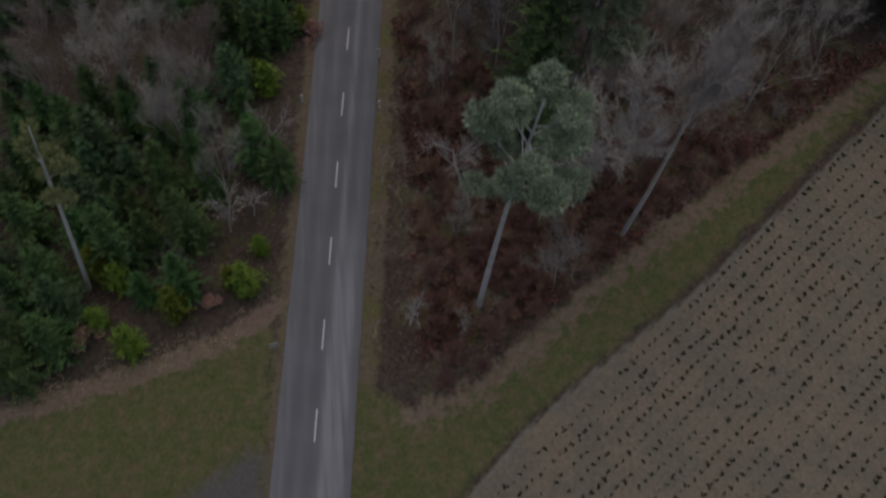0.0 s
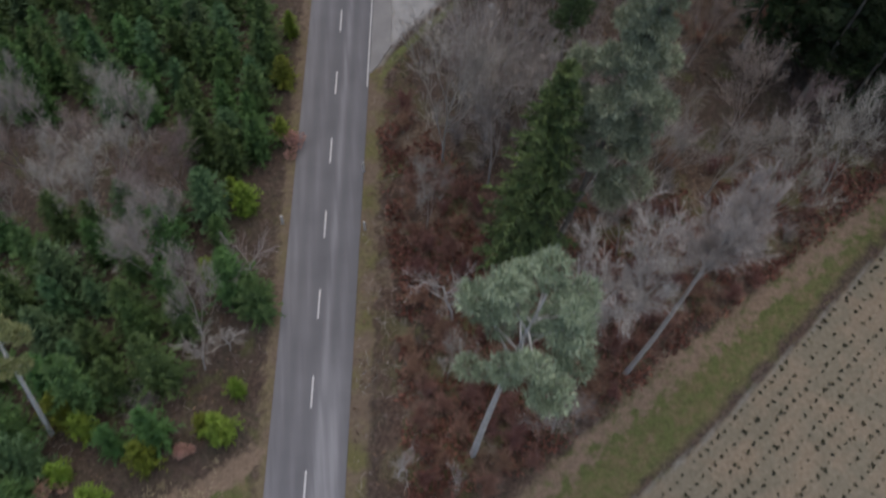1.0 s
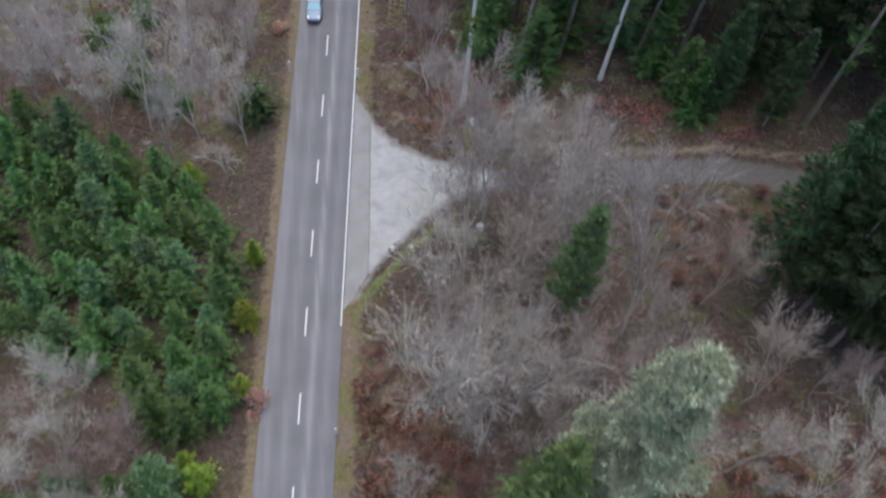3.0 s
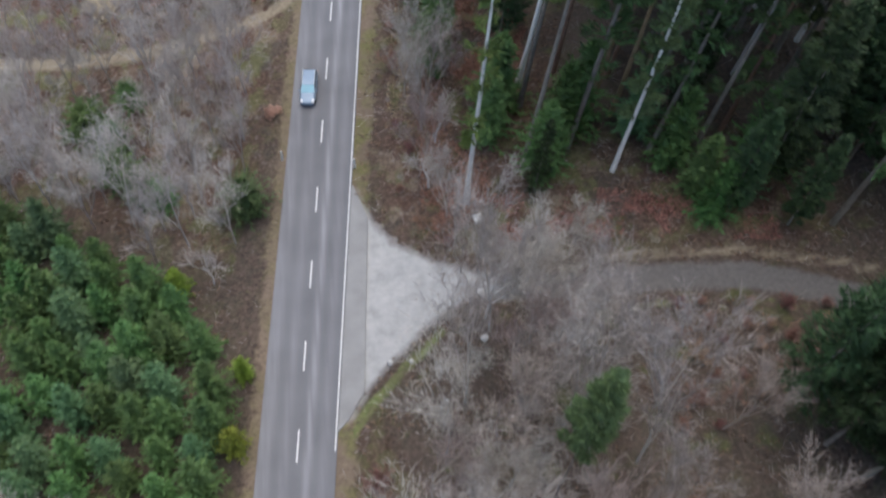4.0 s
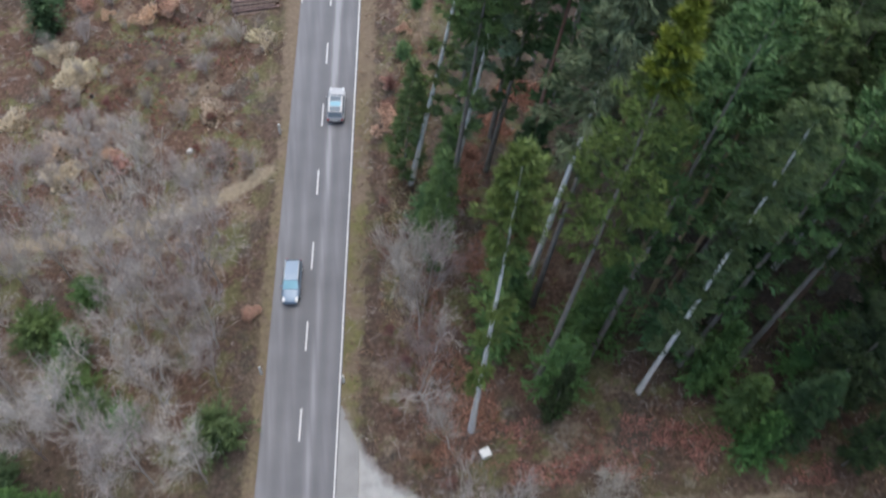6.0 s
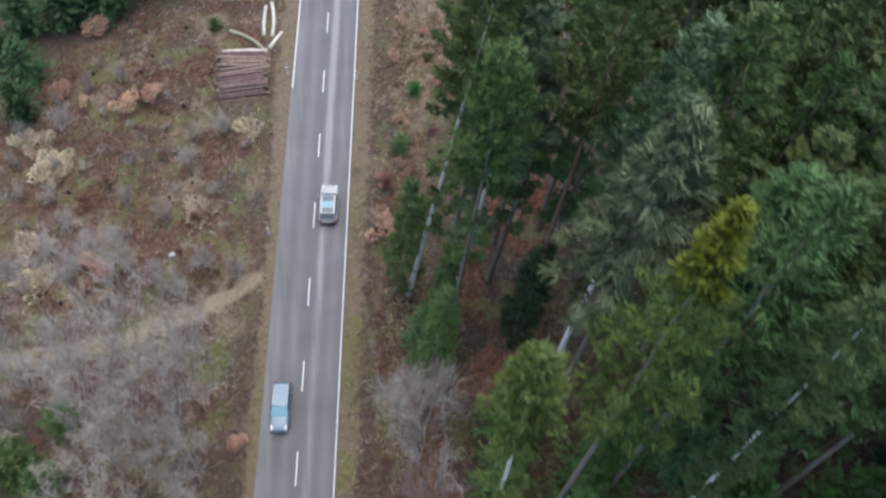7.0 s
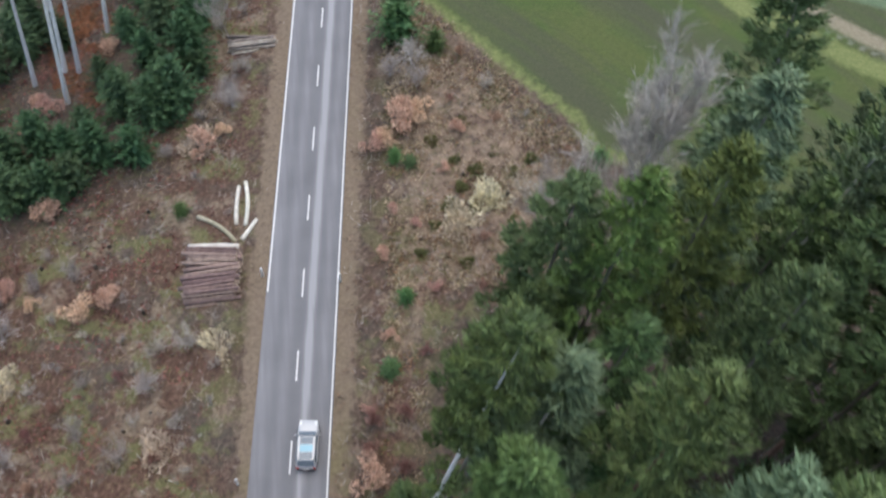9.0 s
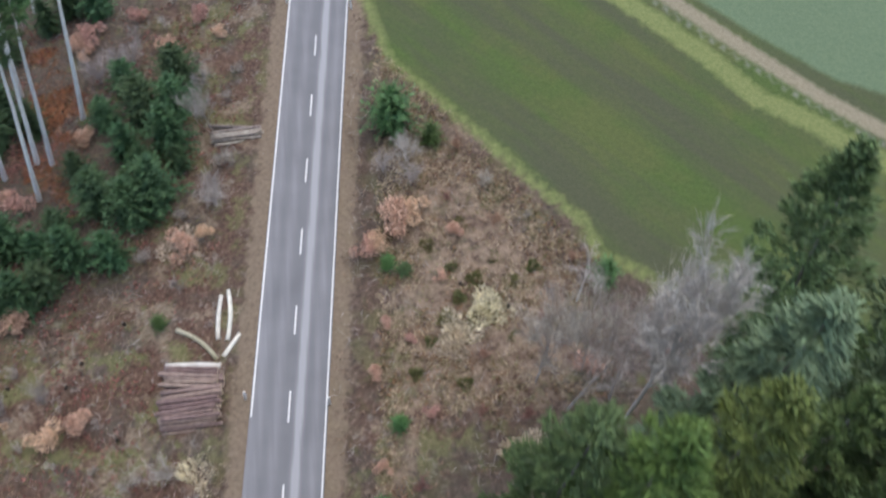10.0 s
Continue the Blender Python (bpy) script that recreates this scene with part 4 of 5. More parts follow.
tall("tall dark green conifer in the dense stand", old_conifer(112, 44.0, 4.0, 0.62, M_SPRUCE, M_BARK, 90, blunt=0.55), (23.2, 131.8, EAST, NORTH))
YELLOWTIP = old_conifer(113, 44.0, 4.3, 0.55, M_LIME, M_BARK, 95, blunt=0.6)
YELLOWTIP["tip"] = tufted_mesh(114, 47.6, 1.7, 0.85, 36, M_GOLD, 0.75, 0.9, 0.6)
tall("tall spruce with a bright yellow-green tip", YELLOWTIP, (15.8, 108.3, EAST, NORTH))
STAND = [
    [(29.3, 108.2), (43.3, 108.8), (37.5, 109.6), (20.8, 109.8), (47.8, 111.8), (34.7, 113.1), (44.1, 113.5), (28.9, 114.6), (49.7, 116.4), (40.7, 116.9), (32.3, 117.2), (44.9, 117.8), (26.9, 118.8), (36.2, 119.5), (48.9, 120.5), (31.7, 121.4), (38.3, 123.1)],
    [(27.8, 123.2), (42.9, 123.2), (50.7, 125.4), (35.4, 126.1), (45.9, 126.4), (30.2, 126.8), (41.6, 127.8), (49.4, 130.0), (18.2, 130.3), (10.4, 131.1), (32.2, 131.6), (37.5, 131.9), (44.0, 131.9), (14.4, 132.7), (50.8, 134.5)],
    [(27.1, 135.8), (10.9, 136.8), (39.4, 137.1), (32.0, 137.3), (48.5, 137.9), (43.7, 138.2), (27.4, 140.5), (36.1, 140.8), (44.5, 142.4), (31.2, 142.7), (39.6, 143.4), (34.7, 145.4), (42.5, 146.5), (46.5, 148.3), (38.1, 148.8), (42.0, 150.7)],
]
DENSE = [old_conifer(k, 42.0, r, c, ma, ba, 74, per=60, blunt=b, spray=0.8 * p, stray=24) for k, r, c, ma, ba, b, p in ((121, 3.7, 0.56, M_SPRUCE, M_BARK, 0.6, 0.7), (122, 4.1, 0.52, M_OLIVE, M_BARK, 0.7, 0.85), (123, 3.6, 0.6, M_OLIVE, M_RUST, 0.5, 0.7), (124, 3.9, 0.5, M_SPRUCE, M_BARK, 0.6, 0.8), (125, 4.0, 0.55, M_GREYGREEN, M_PALE, 0.6, 0.95))]
for row in STAND:
    stand("spruce", DENSE, "tall dark green spruce in the dense stand", "conifer", "tall spruces", claim([(x, y, k, EAST + a, NORTH) for x, y, k, a in sized(row, 0.88, 1.08, 8, 2.0)]))
LOW = [{"trunk": trunk_mesh(31, 0.24, 0.04, M_BARK, k), "crown": tufted_mesh(k, 33.0, 4.8, 0.18, 140, ma, 0.75, 1.4, 0.75, 0.15, 44)} for k, ma in ((25, M_SHADE), (26, M_SHADE))]
stand("spruce", LOW, "dark spruce branched almost to the ground", "conifer", "tall spruces", claim([(35.5, 78.6, 0.85, 2.5), (37.7, 74.3, 0.9, 2.5), (43.1, 68.0, 0.9, 2.5), (41.0, 79.5, 0.95, 2.5), (45.0, 82.5, 0.9, 2.5), (40.0, 71.0, 0.95, 2.5), (35.0, 99.5, 0.5, 2), (39.5, 102.5, 0.8, 2), (44.5, 106.5, 0.9, 2), (41.0, 97.0, 0.45, 2), (48.5, 107.0, 0.85, 2), (33.0, 112.0, 0.5, 2), (46.5, 75.5, 0.9, 2.5)]))
WEST = [(60.4, 58.5), (53.7, 61.5), (49.5, 66.2), (56.0, 66.8), (63.0, 67.6), (58.9, 71.8), (52.5, 72.3), (66.5, 74.8), (53.3, 78.1), (49.0, 82.6), (62.6, 88.9), (55.9, 91.9), (52.8, 96.9), (63.5, 99.3), (48.1, 102.6), (55.3, 103.3), (65.6, 104.7), (60.2, 106.6), (54.6, 110.1)]
stand("spruce", LOW, "dark spruce at the far side of the stand", "conifer", "tall spruces", claim([(x, y, k, EAST, NORTH) for x, y, k, a in sized(WEST, 0.85, 1.05, 40)]))
stand("spruce", DENSE[:4], "tall spruce at the far side of the stand", "conifer", "tall spruces", claim([(x, y, 0.95, EAST, NORTH) for x, y in [(62.8, 113.3), (60.0, 118.2), (57.2, 123.5), (63.0, 128.2), (55.4, 130.1), (60.0, 133.9), (55.5, 140.1), (61.9, 140.7), (56.4, 145.6)]]))
COLUMN = [{"trunk": trunk_mesh(18, 0.14, 0.03, M_BARK, k), "crown": tufted_mesh(k, 19.0, 2.3, 0.08, 75, ma, 0.7, 0.95, 0.6, 0.1, 32)} for k, ma in ((131, M_YOUNG), (132, M_SHADE))]
stand("young_spruce", COLUMN, "narrow young spruce under taller trees", "conifer", "conifers under the spruces", claim([(5.6, 133.2, 0.95, 4, 2), (15.5, 125.6, 0.9, 3, 2), (7.2, 122.0, 1.0, 4, 2), (17.8, 128.5, 0.7, 3, 2), (8.6, 127.6, 0.85, 4, 2), (16.3, 104.6, 0.62, 3, 2)]))
TRUNKS = [old_conifer(29, 42.0, 3.4, 0.6, M_SPRUCE, M_WHITEBARK, 70)]
stand("spruce", TRUNKS, "tall spruce with a long pale bare trunk", "conifer", "spruces above the clearing", claim([(x, y, k, 7.5, 1.5) for x, y, k, a in sized([(-26.4, 188.0), (-25.5, 192.7), (-22.5, 198.6), (-27.1, 193.0), (-29.6, 216.4), (-30.5, 191.4), (-30.0, 203.0)], 0.8, 0.95, 10)]))
UNDER = [(12.4, 112.4), (19.6, 110.7), (28.2, 111.3), (33.4, 99.3), (39.9, 106.0), (32.8, 102.6), (7.2, 126.0), (14.0, 116.5), (22.0, 113.0), (31.0, 106.5), (37.0, 101.5), (17.5, 107.5), (42.0, 104.0)]
stand("young_conifer", YOUNG, "young dark conifer under tall spruces", "conifer", "conifers under the spruces", claim(sized(UNDER, 1.2, 1.8, 11, 1)))

stand("spruce", [old_conifer(141, 26.5, 2.1, 0.5, M_SPRUCE, M_BARK, 70, 0.16, blunt=0.6, clump=0.85)], "single dark spruce rising out of bare trees", "conifer", "", claim([(12.9, 72.6, 1.0, 2.5, 1.5)]))

# Left of the road: plantation, mixed growth by the meadow, then bare trees.
BUSHES = [(-31.0, 119.3, 1.55), (-28.4, 117.4, 1.2), (-27.8, 113.2, 1.4), (-25.0, 110.3, 1.2), (-22.6, 109.2, 1.0), (-13.9, 106.9, 1.6), (-27.0, 123.3, 1.0), (11.9, 192.7, 1.7), (16.0, 189.7, 0.8), (31.2, 170.2, 0.85), (9.9, 174.6, 0.5), (11.5, 173.6, 0.45), (-13.0, 171.0, 0.5), (7.2, 150.0, 0.6), (9.5, 157.5, 0.5)]
stand("evergreen_bush", BUSH, "dense dark evergreen bush", "bush", "evergreen bushes", claim(BUSHES))
GOLD = [(-14.2, 87.8), (-15.0, 80.6), (-15.4, 73.6), (-20.6, 66.9), (-19.3, 65.1), (-34.3, 43.0), (-36.2, 38.9), (-32.7, 35.9), (-20.2, 45.2), (-23.2, 42.0), (-21.6, 41.2), (-28.5, 39.4), (-36.4, 44.5), (-23.0, 57.7), (-20.6, 97.8)]
stand("golden_conifer", GOLDEN, "small yellow-green conifer at the wood's edge", "conifer", "yellow-green conifers", claim(sized(GOLD, 0.85, 1.5, 13)))
MIXCON = [(-33.7, 61.3), (-39.7, 60.2), (-37.0, 55.2), (-40.2, 55.0), (-29.3, 52.0), (-32.9, 50.2), (-34.8, 48.8), (-27.5, 47.4), (-17.9, 53.1), (-20.4, 55.4), (-22.8, 64.8), (-20.6, 70.4), (-18.4, 74.2), (-34.0, 63.5), (-36.5, 57.7), (-34.6, 46.1), (-29.8, 53.5), (-40.6, 43.1), (-39.1, 39.9), (-43.3, 37.4), (-43.1, 41.0), (-27.6, 41.6), (-47.8, 69.8), (-39.9, 36.5), (-43.4, 34.0), (-31.0, 46.5), (-37.5, 51.5), (-43.5, 49.5), (-44.5, 56.0)]
stand("young_conifer", YOUNG, "young green conifer among bare shrubs", "conifer", "conifers by the meadow", claim(sized(MIXCON, 1.05, 1.5, 14)))
stand("young_conifer", YOUNG, "young green conifer beside the meadow", "conifer", "conifers by the meadow", fill(42, [(-21, 45), (-26, 41), (-33, 38), (-50, 34), (-52, 66), (-21, 66)], 3.2, 0.8, 1.25, taken, 2))
BANDS = [(-39.1, 75.5), (-35.6, 72.0), (-29.7, 74.2), (-38.8, 67.5), (-32.4, 67.9), (-28.9, 64.9), (-26.6, 62.2), (-30.3, 60.0), (-27.2, 57.0), (-42.8, 72.1), (-34.9, 65.0), (-42.8, 65.3), (-46.0, 76.0), (-26.0, 68.5), (-23.8, 51.5)]
stand("bare_tree", BARE, "leafless tree with a hazy grey-pink crown", "tree", "bare trees", claim(sized(BANDS, 0.6, 0.85, 15, 2)))
PLANTATION = [(-58, 110), (-42.8, 109), (-39, 109), (-31, 104.5), (-27, 100), (-23.2, 97.5), (-18.3, 95), (-14.2, 88.5), (-14.5, 81), (-15.4, 75), (-17.8, 70), (-22, 68), (-25.6, 75), (-28.5, 77), (-36, 78), (-58, 80)]
stand("young_conifer", YOUNG, "young dark green conifer in a dense plantation", "conifer", "plantation conifers", fill(1, PLANTATION, 2.6, 0.9, 1.3, taken, 2))
MIXED = [(-20.5, 43), (-33, 38), (-50, 34), (-52, 66), (-19.5, 66)]
stand("bare_shrub", SHRUB, "leafless grey-brown shrub on leaf litter", "shrub", "bare shrubs", fill(3, MIXED, 3.0, 0.6, 1.1, taken))
taken += [(a + (c - a) * k / 5, d + (e - d) * k / 5) for (a, d), (c, e) in zip(MUD, MUD[1:]) for k in range(5)]
NORTHLEFT = [(-44, 110), (-30, 106), (-16.5, 97), (-14.6, 104), (-12, 130), (-15, 137), (-30, 137), (-42, 134), (-46, 130)]
stand("bare_tree", PALEBARE, "leafless pale grey tree in open scrub", "tree", "bare trees", fill(5, NORTHLEFT, 3.1, 0.7, 1.2, taken, 2))
stand("bare_shrub", SHRUB, "leafless grey shrub on leaf litter", "shrub", "bare shrubs", fill(16, NORTHLEFT, 3.0, 0.6, 1.1, taken))


# Right of the road: the wood between road, field and track.
RIGHTWOOD = [(-2.0, 35), (-1, 33), (8, 37), (22, 46), (38, 57), (28, 62), (23, 70), (20, 78), (18.5, 88), (15, 90), (10, 90), (6, 87.5), (2.0, 79), (0, 60)]
SOUTHWOOD = [(-4.0, 33), (-3, 30), (8, 37), (22, 46), (26, 54), (6, 58), (-2.5, 66)]
stand("bare_tree", BARE, "small leafless tree among reddish shrubs", "tree", "bare trees", fill(66, SOUTHWOOD, 5.6, 0.4, 0.8, taken, 2.5))
stand("bare_shrub", REDSHRUB, "reddish-brown thicket under single trees", "shrub", "reddish shrubs", fill(67, SOUTHWOOD, 2.0, 0.7, 1.4, taken))
EASTWOOD = [(20, 47), (40, 59), (38, 66), (28, 70), (18, 72)]
stand("bare_tree", BARE, "leafless grey tree near the dark spruces", "tree", "bare trees", fill(68, EASTWOOD, 5.6, 0.7, 1.0, taken, 2.5))
stand("bare_shrub", REDSHRUB, "reddish-brown thicket near the dark spruces", "shrub", "reddish shrubs", fill(69, EASTWOOD, 2.6, 0.6, 1.2, taken))
# These shrubs are added to imitate tree shade on the ground here.
stand("bare_shrub", REDSHRUB, "reddish thicket added to darken shaded ground below the forest track", "shrub", "reddish shrubs", fill(70, [(25, 76), (40, 80), (44, 88), (28, 90)], 2.2, 0.5, 1.0, taken))
stand("bare_tree", BARE, "leafless grey tree in dense undergrowth", "tree", "bare trees", fill(6, RIGHTWOOD, 3.9, 0.8, 1.4, taken, 2.5))
stand("bare_shrub", REDSHRUB, "leafless reddish-brown shrub in leaf litter", "shrub", "reddish shrubs", fill(7, [(-4.5, 33), (-3, 28), (8, 36), (22, 45), (30, 50), (25, 60), (4, 62), (-2.5, 76)], 2.1, 0.6, 1.2, taken))
stand("bare_shrub", SHRUB, "leafless grey shrub beside the forest track", "shrub", "bare shrubs", fill(17, RIGHTWOOD, 2.6, 0.6, 1.1, taken))
stand("bare_tree", BARE, "leafless spreading tree beside the forest track", "tree", "bare trees", claim([(18.6, 96.6, 0.7, 2), (29.1, 76.9, 0.8, 2), (13.2, 87.5, 1.0, 2), (16.0, 87.5, 0.9, 2), (27.0, 160.5, 1.0, 2), (29.0, 157.5, 1.2, 2), (25.0, 157.0, 1.1, 2), (22.5, 160.0, 0.8, 2), (24.0, 162.5, 0.8, 2), (4.6, 108.5, 0.8, 2), (5.4, 114.5, 0.95, 2), (4.0, 119.5, 0.7, 2), (7.0, 103.0, 0.6, 2), (6.4, 118.0, 0.8, 2)]))
stand("bare_tree", [bare_meshes(49, 18.0, 0.5, 1, 3, M_PALE, M_SILVERTWIG, up=1.15, haze=0.026, bushy=14, r0=0.12, low=0.2, bend=0.08, limb=0.6)], "pale fan-shaped leafless tree beside the gravel", "tree", "bare trees", claim([(9.4, 90.8, 1.0, 2)]))
stand("bare_shrub", REDSHRUB, "leafless reddish shrub between road and spruces", "shrub", "reddish shrubs", fill(18, [(1.5, 106), (6, 99), (9, 100), (6, 120), (6, 130), (9, 140), (11, 152), (5.5, 150), (1.5, 120)], 2.6, 0.4, 0.85, taken))

# The clearings on both sides further on.
GREYSHRUBS = [(-28.9, 145.6), (-15.7, 151.5), (-11.7, 155.4), (-19.0, 137.4), (-16.4, 135.8), (-22.1, 139.5), (-30.5, 158.8), (-13.9, 138.3), (-11.0, 137.1), (13.2, 187.4), (13.6, 184.6), (10.6, 186.6), (-8.1, 186.6), (-7.4, 184.6), (-18.9, 204.8), (-17.0, 206.2), (-20.6, 203.6), (-9.0, 201.5)]
stand("bare_shrub", PALESHRUB, "spreading pale grey leafless shrub in a clearing", "shrub", "bare shrubs", claim(sized(GREYSHRUBS, 0.8, 1.15, 31)))
LCLEAR = [(-11.8, 136), (-36, 134), (-36, 160), (-27, 170), (-14, 158), (-9, 156), (-9.5, 140)]
stand("bare_shrub", SHRUB, "low leafless grey shrub in a felled clearing", "shrub", "bare shrubs", fill(19, LCLEAR, 3.4, 0.35, 0.85, taken))
stand("bare_shrub", REDSHRUB, "low reddish shrub in a felled clearing", "shrub", "reddish shrubs", fill(20, LCLEAR, 3.2, 0.35, 0.65, taken))
LOWBUSH = [tussock(k, 1.6, 0.7, M_GRASS, 900) for k in (73, 74)]
stand("low_bush", LOWBUSH, "low yellow-green bush in dry grass", "bush", "yellow-green bushes", claim(sized([(16.5, 173.5), (18.5, 171.9), (16.6, 170.0), (19.2, 168.6), (20.4, 169.4), (17.3, 167.0), (15.2, 167.9), (14.2, 176.5), (20.8, 174.0), (13.3, 165.7), (22.5, 171.0), (24.5, 172.5), (18.0, 178.5), (21.5, 165.0), (11.5, 162.5), (16.0, 160.8)], 0.35, 0.65, 29)))
OLEAF = [(-25.2, 39.8), (-37.0, 37.3), (-10.8, 118.8), (-25.4, 138.8), (-30.7, 164.0), (-27.6, 161.9), (-20.0, 161.3), (-23.4, 160.8), (-26.4, 140.6), (3.9, 140.1), (-27.1, 173.2), (-22.6, 207.6), (-21.7, 195.0), (-11.4, 179.2), (-8.7, 180.8), (-6.7, 209.2), (-9.4, 212.4), (-16.9, 213.6), (-29.7, 188.2), (-28.2, 187.6), (-23.6, 208.8), (-21.6, 210.4), (-12.7, 207.4), (7.5, 176.8), (16.9, 177.5), (-14.9, 72.0), (28.2, 161.2)]
stand("beech_shrub", BEECH, "small beech shrub with dry orange-brown leaves", "shrub", "dry-leaved shrubs", claim(sized(OLEAF, 0.6, 1.2, 21)))
stand("beech_shrub", BEECH, "low beech sapling with dry reddish leaves beside the verge", "shrub", "dry-leaved shrubs", claim([(10.7, 179.8, 1.5), (13.6, 180.2, 1.15), (9.3, 177.0, 0.9), (7.6, 153.4, 0.55), (7.5, 163.0, 0.6), (12.4, 158.6, 0.5), (9.0, 168.2, 0.5), (14.8, 172.6, 0.5), (11.2, 166.0, 0.45), (4.6, 146.0, 0.5)]))
PALEG = [(-31.3, 153.6), (-29.9, 154.4), (-34.8, 157.9), (-33.2, 157.2), (-31.6, 139.1), (-32.1, 143.1), (-37.7, 147.7), (-8.9, 155.7), (-14.5, 145.3), (-11.2, 179.8), (15.3, 164.8), (16.0, 166.2), (19.3, 168.2), (20.5, 153.4), (-7.7, 154.6), (-30.6, 152.6)]
stand("grass_tussock", STRAW, "dense tussock of pale dry grass", "grass", "pale tussocks", claim(sized(PALEG, 1.0, 1.7, 22)))
taken += [(-26.8, 184.8), (-25.2, 187.0), (-24.0, 189.5), (-23.5, 192.5), (-30.6, 188.3), (-26.5, 201.0), (-27.0, 204.5), (-27.2, 208.0)]
LCON = [(-35.8, 174.7), (-31.1, 174.8), (-34.9, 166.8), (-34.9, 161.2), (-28.4, 175.3), (-24.5, 176.4), (-19.6, 197.1), (-15.3, 197.6), (-11.9, 197.8), (-16.9, 192.3), (-12.4, 193.0), (-19.6, 186.0), (-13.6, 185.9), (-15.9, 184.1), (-22.0, 179.5), (-18.0, 178.9), (-26.6, 175.2), (-28.5, 181.8), (-11.6, 201.9), (-34.0, 182.0), (-31.0, 179.0), (-17.5, 202.0), (-22.0, 190.0), (-38.0, 170.0)]
stand("evergreen_bush", EVERGREEN, "dark green young conifer at the edge of the clearing", "bush", "clearing conifers", claim(sized(LCON, 1.1, 1.8, 23)))
stand("evergreen_bush", EVERGREEN, "dark green young conifer in a dense group", "bush", "clearing conifers", fill(30, [(-27, 176), (-14, 182), (-10.5, 192), (-11, 203), (-21, 203), (-26, 188)], 2.9, 0.9, 1.5, taken))
DARKLEFT = [(-36, 186), (-25, 184), (-20, 196), (-20, 216), (-38, 216)]
stand("evergreen_bush", EVERGREEN, "dark green young conifer in shade under tall spruces", "bush", "clearing conifers", fill(27, DARKLEFT, 3.4, 1.0, 1.7, taken))
LNORTH = [(-13, 175), (-8, 175), (-6.5, 190), (-4, 215), (-35, 216), (-34, 186), (-16, 178)]
stand("bare_tree", BARE, "small leafless grey tree by the clearing", "tree", "bare trees", fill(28, LNORTH, 4.4, 0.45, 0.8, taken, 2))
stand("bare_shrub", SHRUB, "leafless grey shrub near the log pile", "shrub", "bare shrubs", fill(24, LNORTH, 3.2, 0.4, 0.8, taken))
stand("bare_shrub", SHRUB, "low leafless grey shrub beside the green field", "shrub", "bare shrubs", fill(25, RCLEAR, 4.2, 0.3, 0.65, taken))
stand("bare_shrub", REDSHRUB, "low reddish shrub beside the green field", "shrub", "reddish shrubs", fill(26, RCLEAR, 3.2, 0.3, 0.65, taken))


# Ground cover that nobody could count.
def scatter(name, label, category, material, pts, n, size, seed, width=0.1, flat=0.5):
    rng, s = random.Random(seed), Soup()
    xs, ys = [p[0] for p in pts], [p[1] for p in pts]
    qx = np.array([rng.uniform(min(xs), max(xs)) for _ in range(n * 2)])
    qy = np.array([rng.uniform(min(ys), max(ys)) for _ in range(n * 2)])
    good = (poly_sd(qx, qy, pts) > 0) & (np.abs(qx - (-15.35 + 0.1085 * (qy - 25))) > 4.3) & (poly_sd(qx, qy, GRAVEL) < 0) & (line_sd(qx, qy, TRACK, 1.7) < 0)
    for x, y in zip(qx[good][:n], qy[good][:n]):
        if noise.noise(Vector((x * 0.25, y * 0.25, seed))) < -0.15:
            continue
        for _ in range(3):
            d = rnd_dir(rng)
            d.z = abs(d.z) * flat + 0.15
            s.kite(Vector((x + rng.uniform(-0.3, 0.3), y + rng.uniform(-0.3, 0.3), -0.02)), d.normalized() * size * rng.uniform(0.4, 1.4), size * width, rng.uniform(0, 3))
    ob = new(name, s.mesh(name, material))
    ob.matrix_basis = HILL
    return tagged(ob, label, category, kind="stuff")


WOODS = [(-55, 32), (-20, 41), (-4.5, 30), (8, 37), (60, 70), (62, 150), (34, 166), (12, 200), (8, 215), (-36, 215), (-55, 150)]
REDWOOD = [(-5, 32), (8, 36), (24, 46), (50, 62), (30, 62), (8, 60), (-1, 74), (-5, 74)]
CLEARINGS = [(-38, 133), (-8, 136), (-4, 215), (-30, 215), (-38, 175)]
CLEARINGS_RIGHT = [(2, 118), (6, 108), (9, 140), (12, 158), (30, 158), (31, 172), (11, 205), (8, 160)]
scatter("undergrowth", "brown dead bracken and leaves on the forest floor", "undergrowth", M_DEADTUFT, WOODS, 17000, 0.5, 71, 0.16)
scatter("bracken", "dark reddish dead bracken under bare trees", "undergrowth", M_BRACKEN, REDWOOD, 9000, 0.6, 75, 0.18, 0.8)
scatter("heather", "reddish-brown low growth in the felled clearing", "undergrowth", M_BRACKEN, CLEARINGS, 5000, 0.4, 76, 0.2)
scatter("straw_grass", "straw-coloured dry grass in the felled clearing", "grass", M_STRAW, CLEARINGS, 2600, 0.45, 77, 0.06)
scatter("moss_grass", "green grass and moss in the felled clearing", "grass", M_GRASS, CLEARINGS, 3500, 0.35, 78, 0.14)
scatter("bramble", "reddish-brown low growth beside the road", "undergrowth", M_BRACKEN, CLEARINGS_RIGHT, 4500, 0.4, 79, 0.2)
scatter("dry_grass", "straw-coloured dry grass beside the green field", "grass", M_STRAW, CLEARINGS_RIGHT, 9000, 0.55, 80, 0.09)
scatter("mossy_grass", "olive-green grass among dead stalks", "grass", M_GRASS, CLEARINGS_RIGHT, 5000, 0.4, 87, 0.14)
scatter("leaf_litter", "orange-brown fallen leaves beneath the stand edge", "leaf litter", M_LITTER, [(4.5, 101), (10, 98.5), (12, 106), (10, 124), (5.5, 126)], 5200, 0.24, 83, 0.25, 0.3)
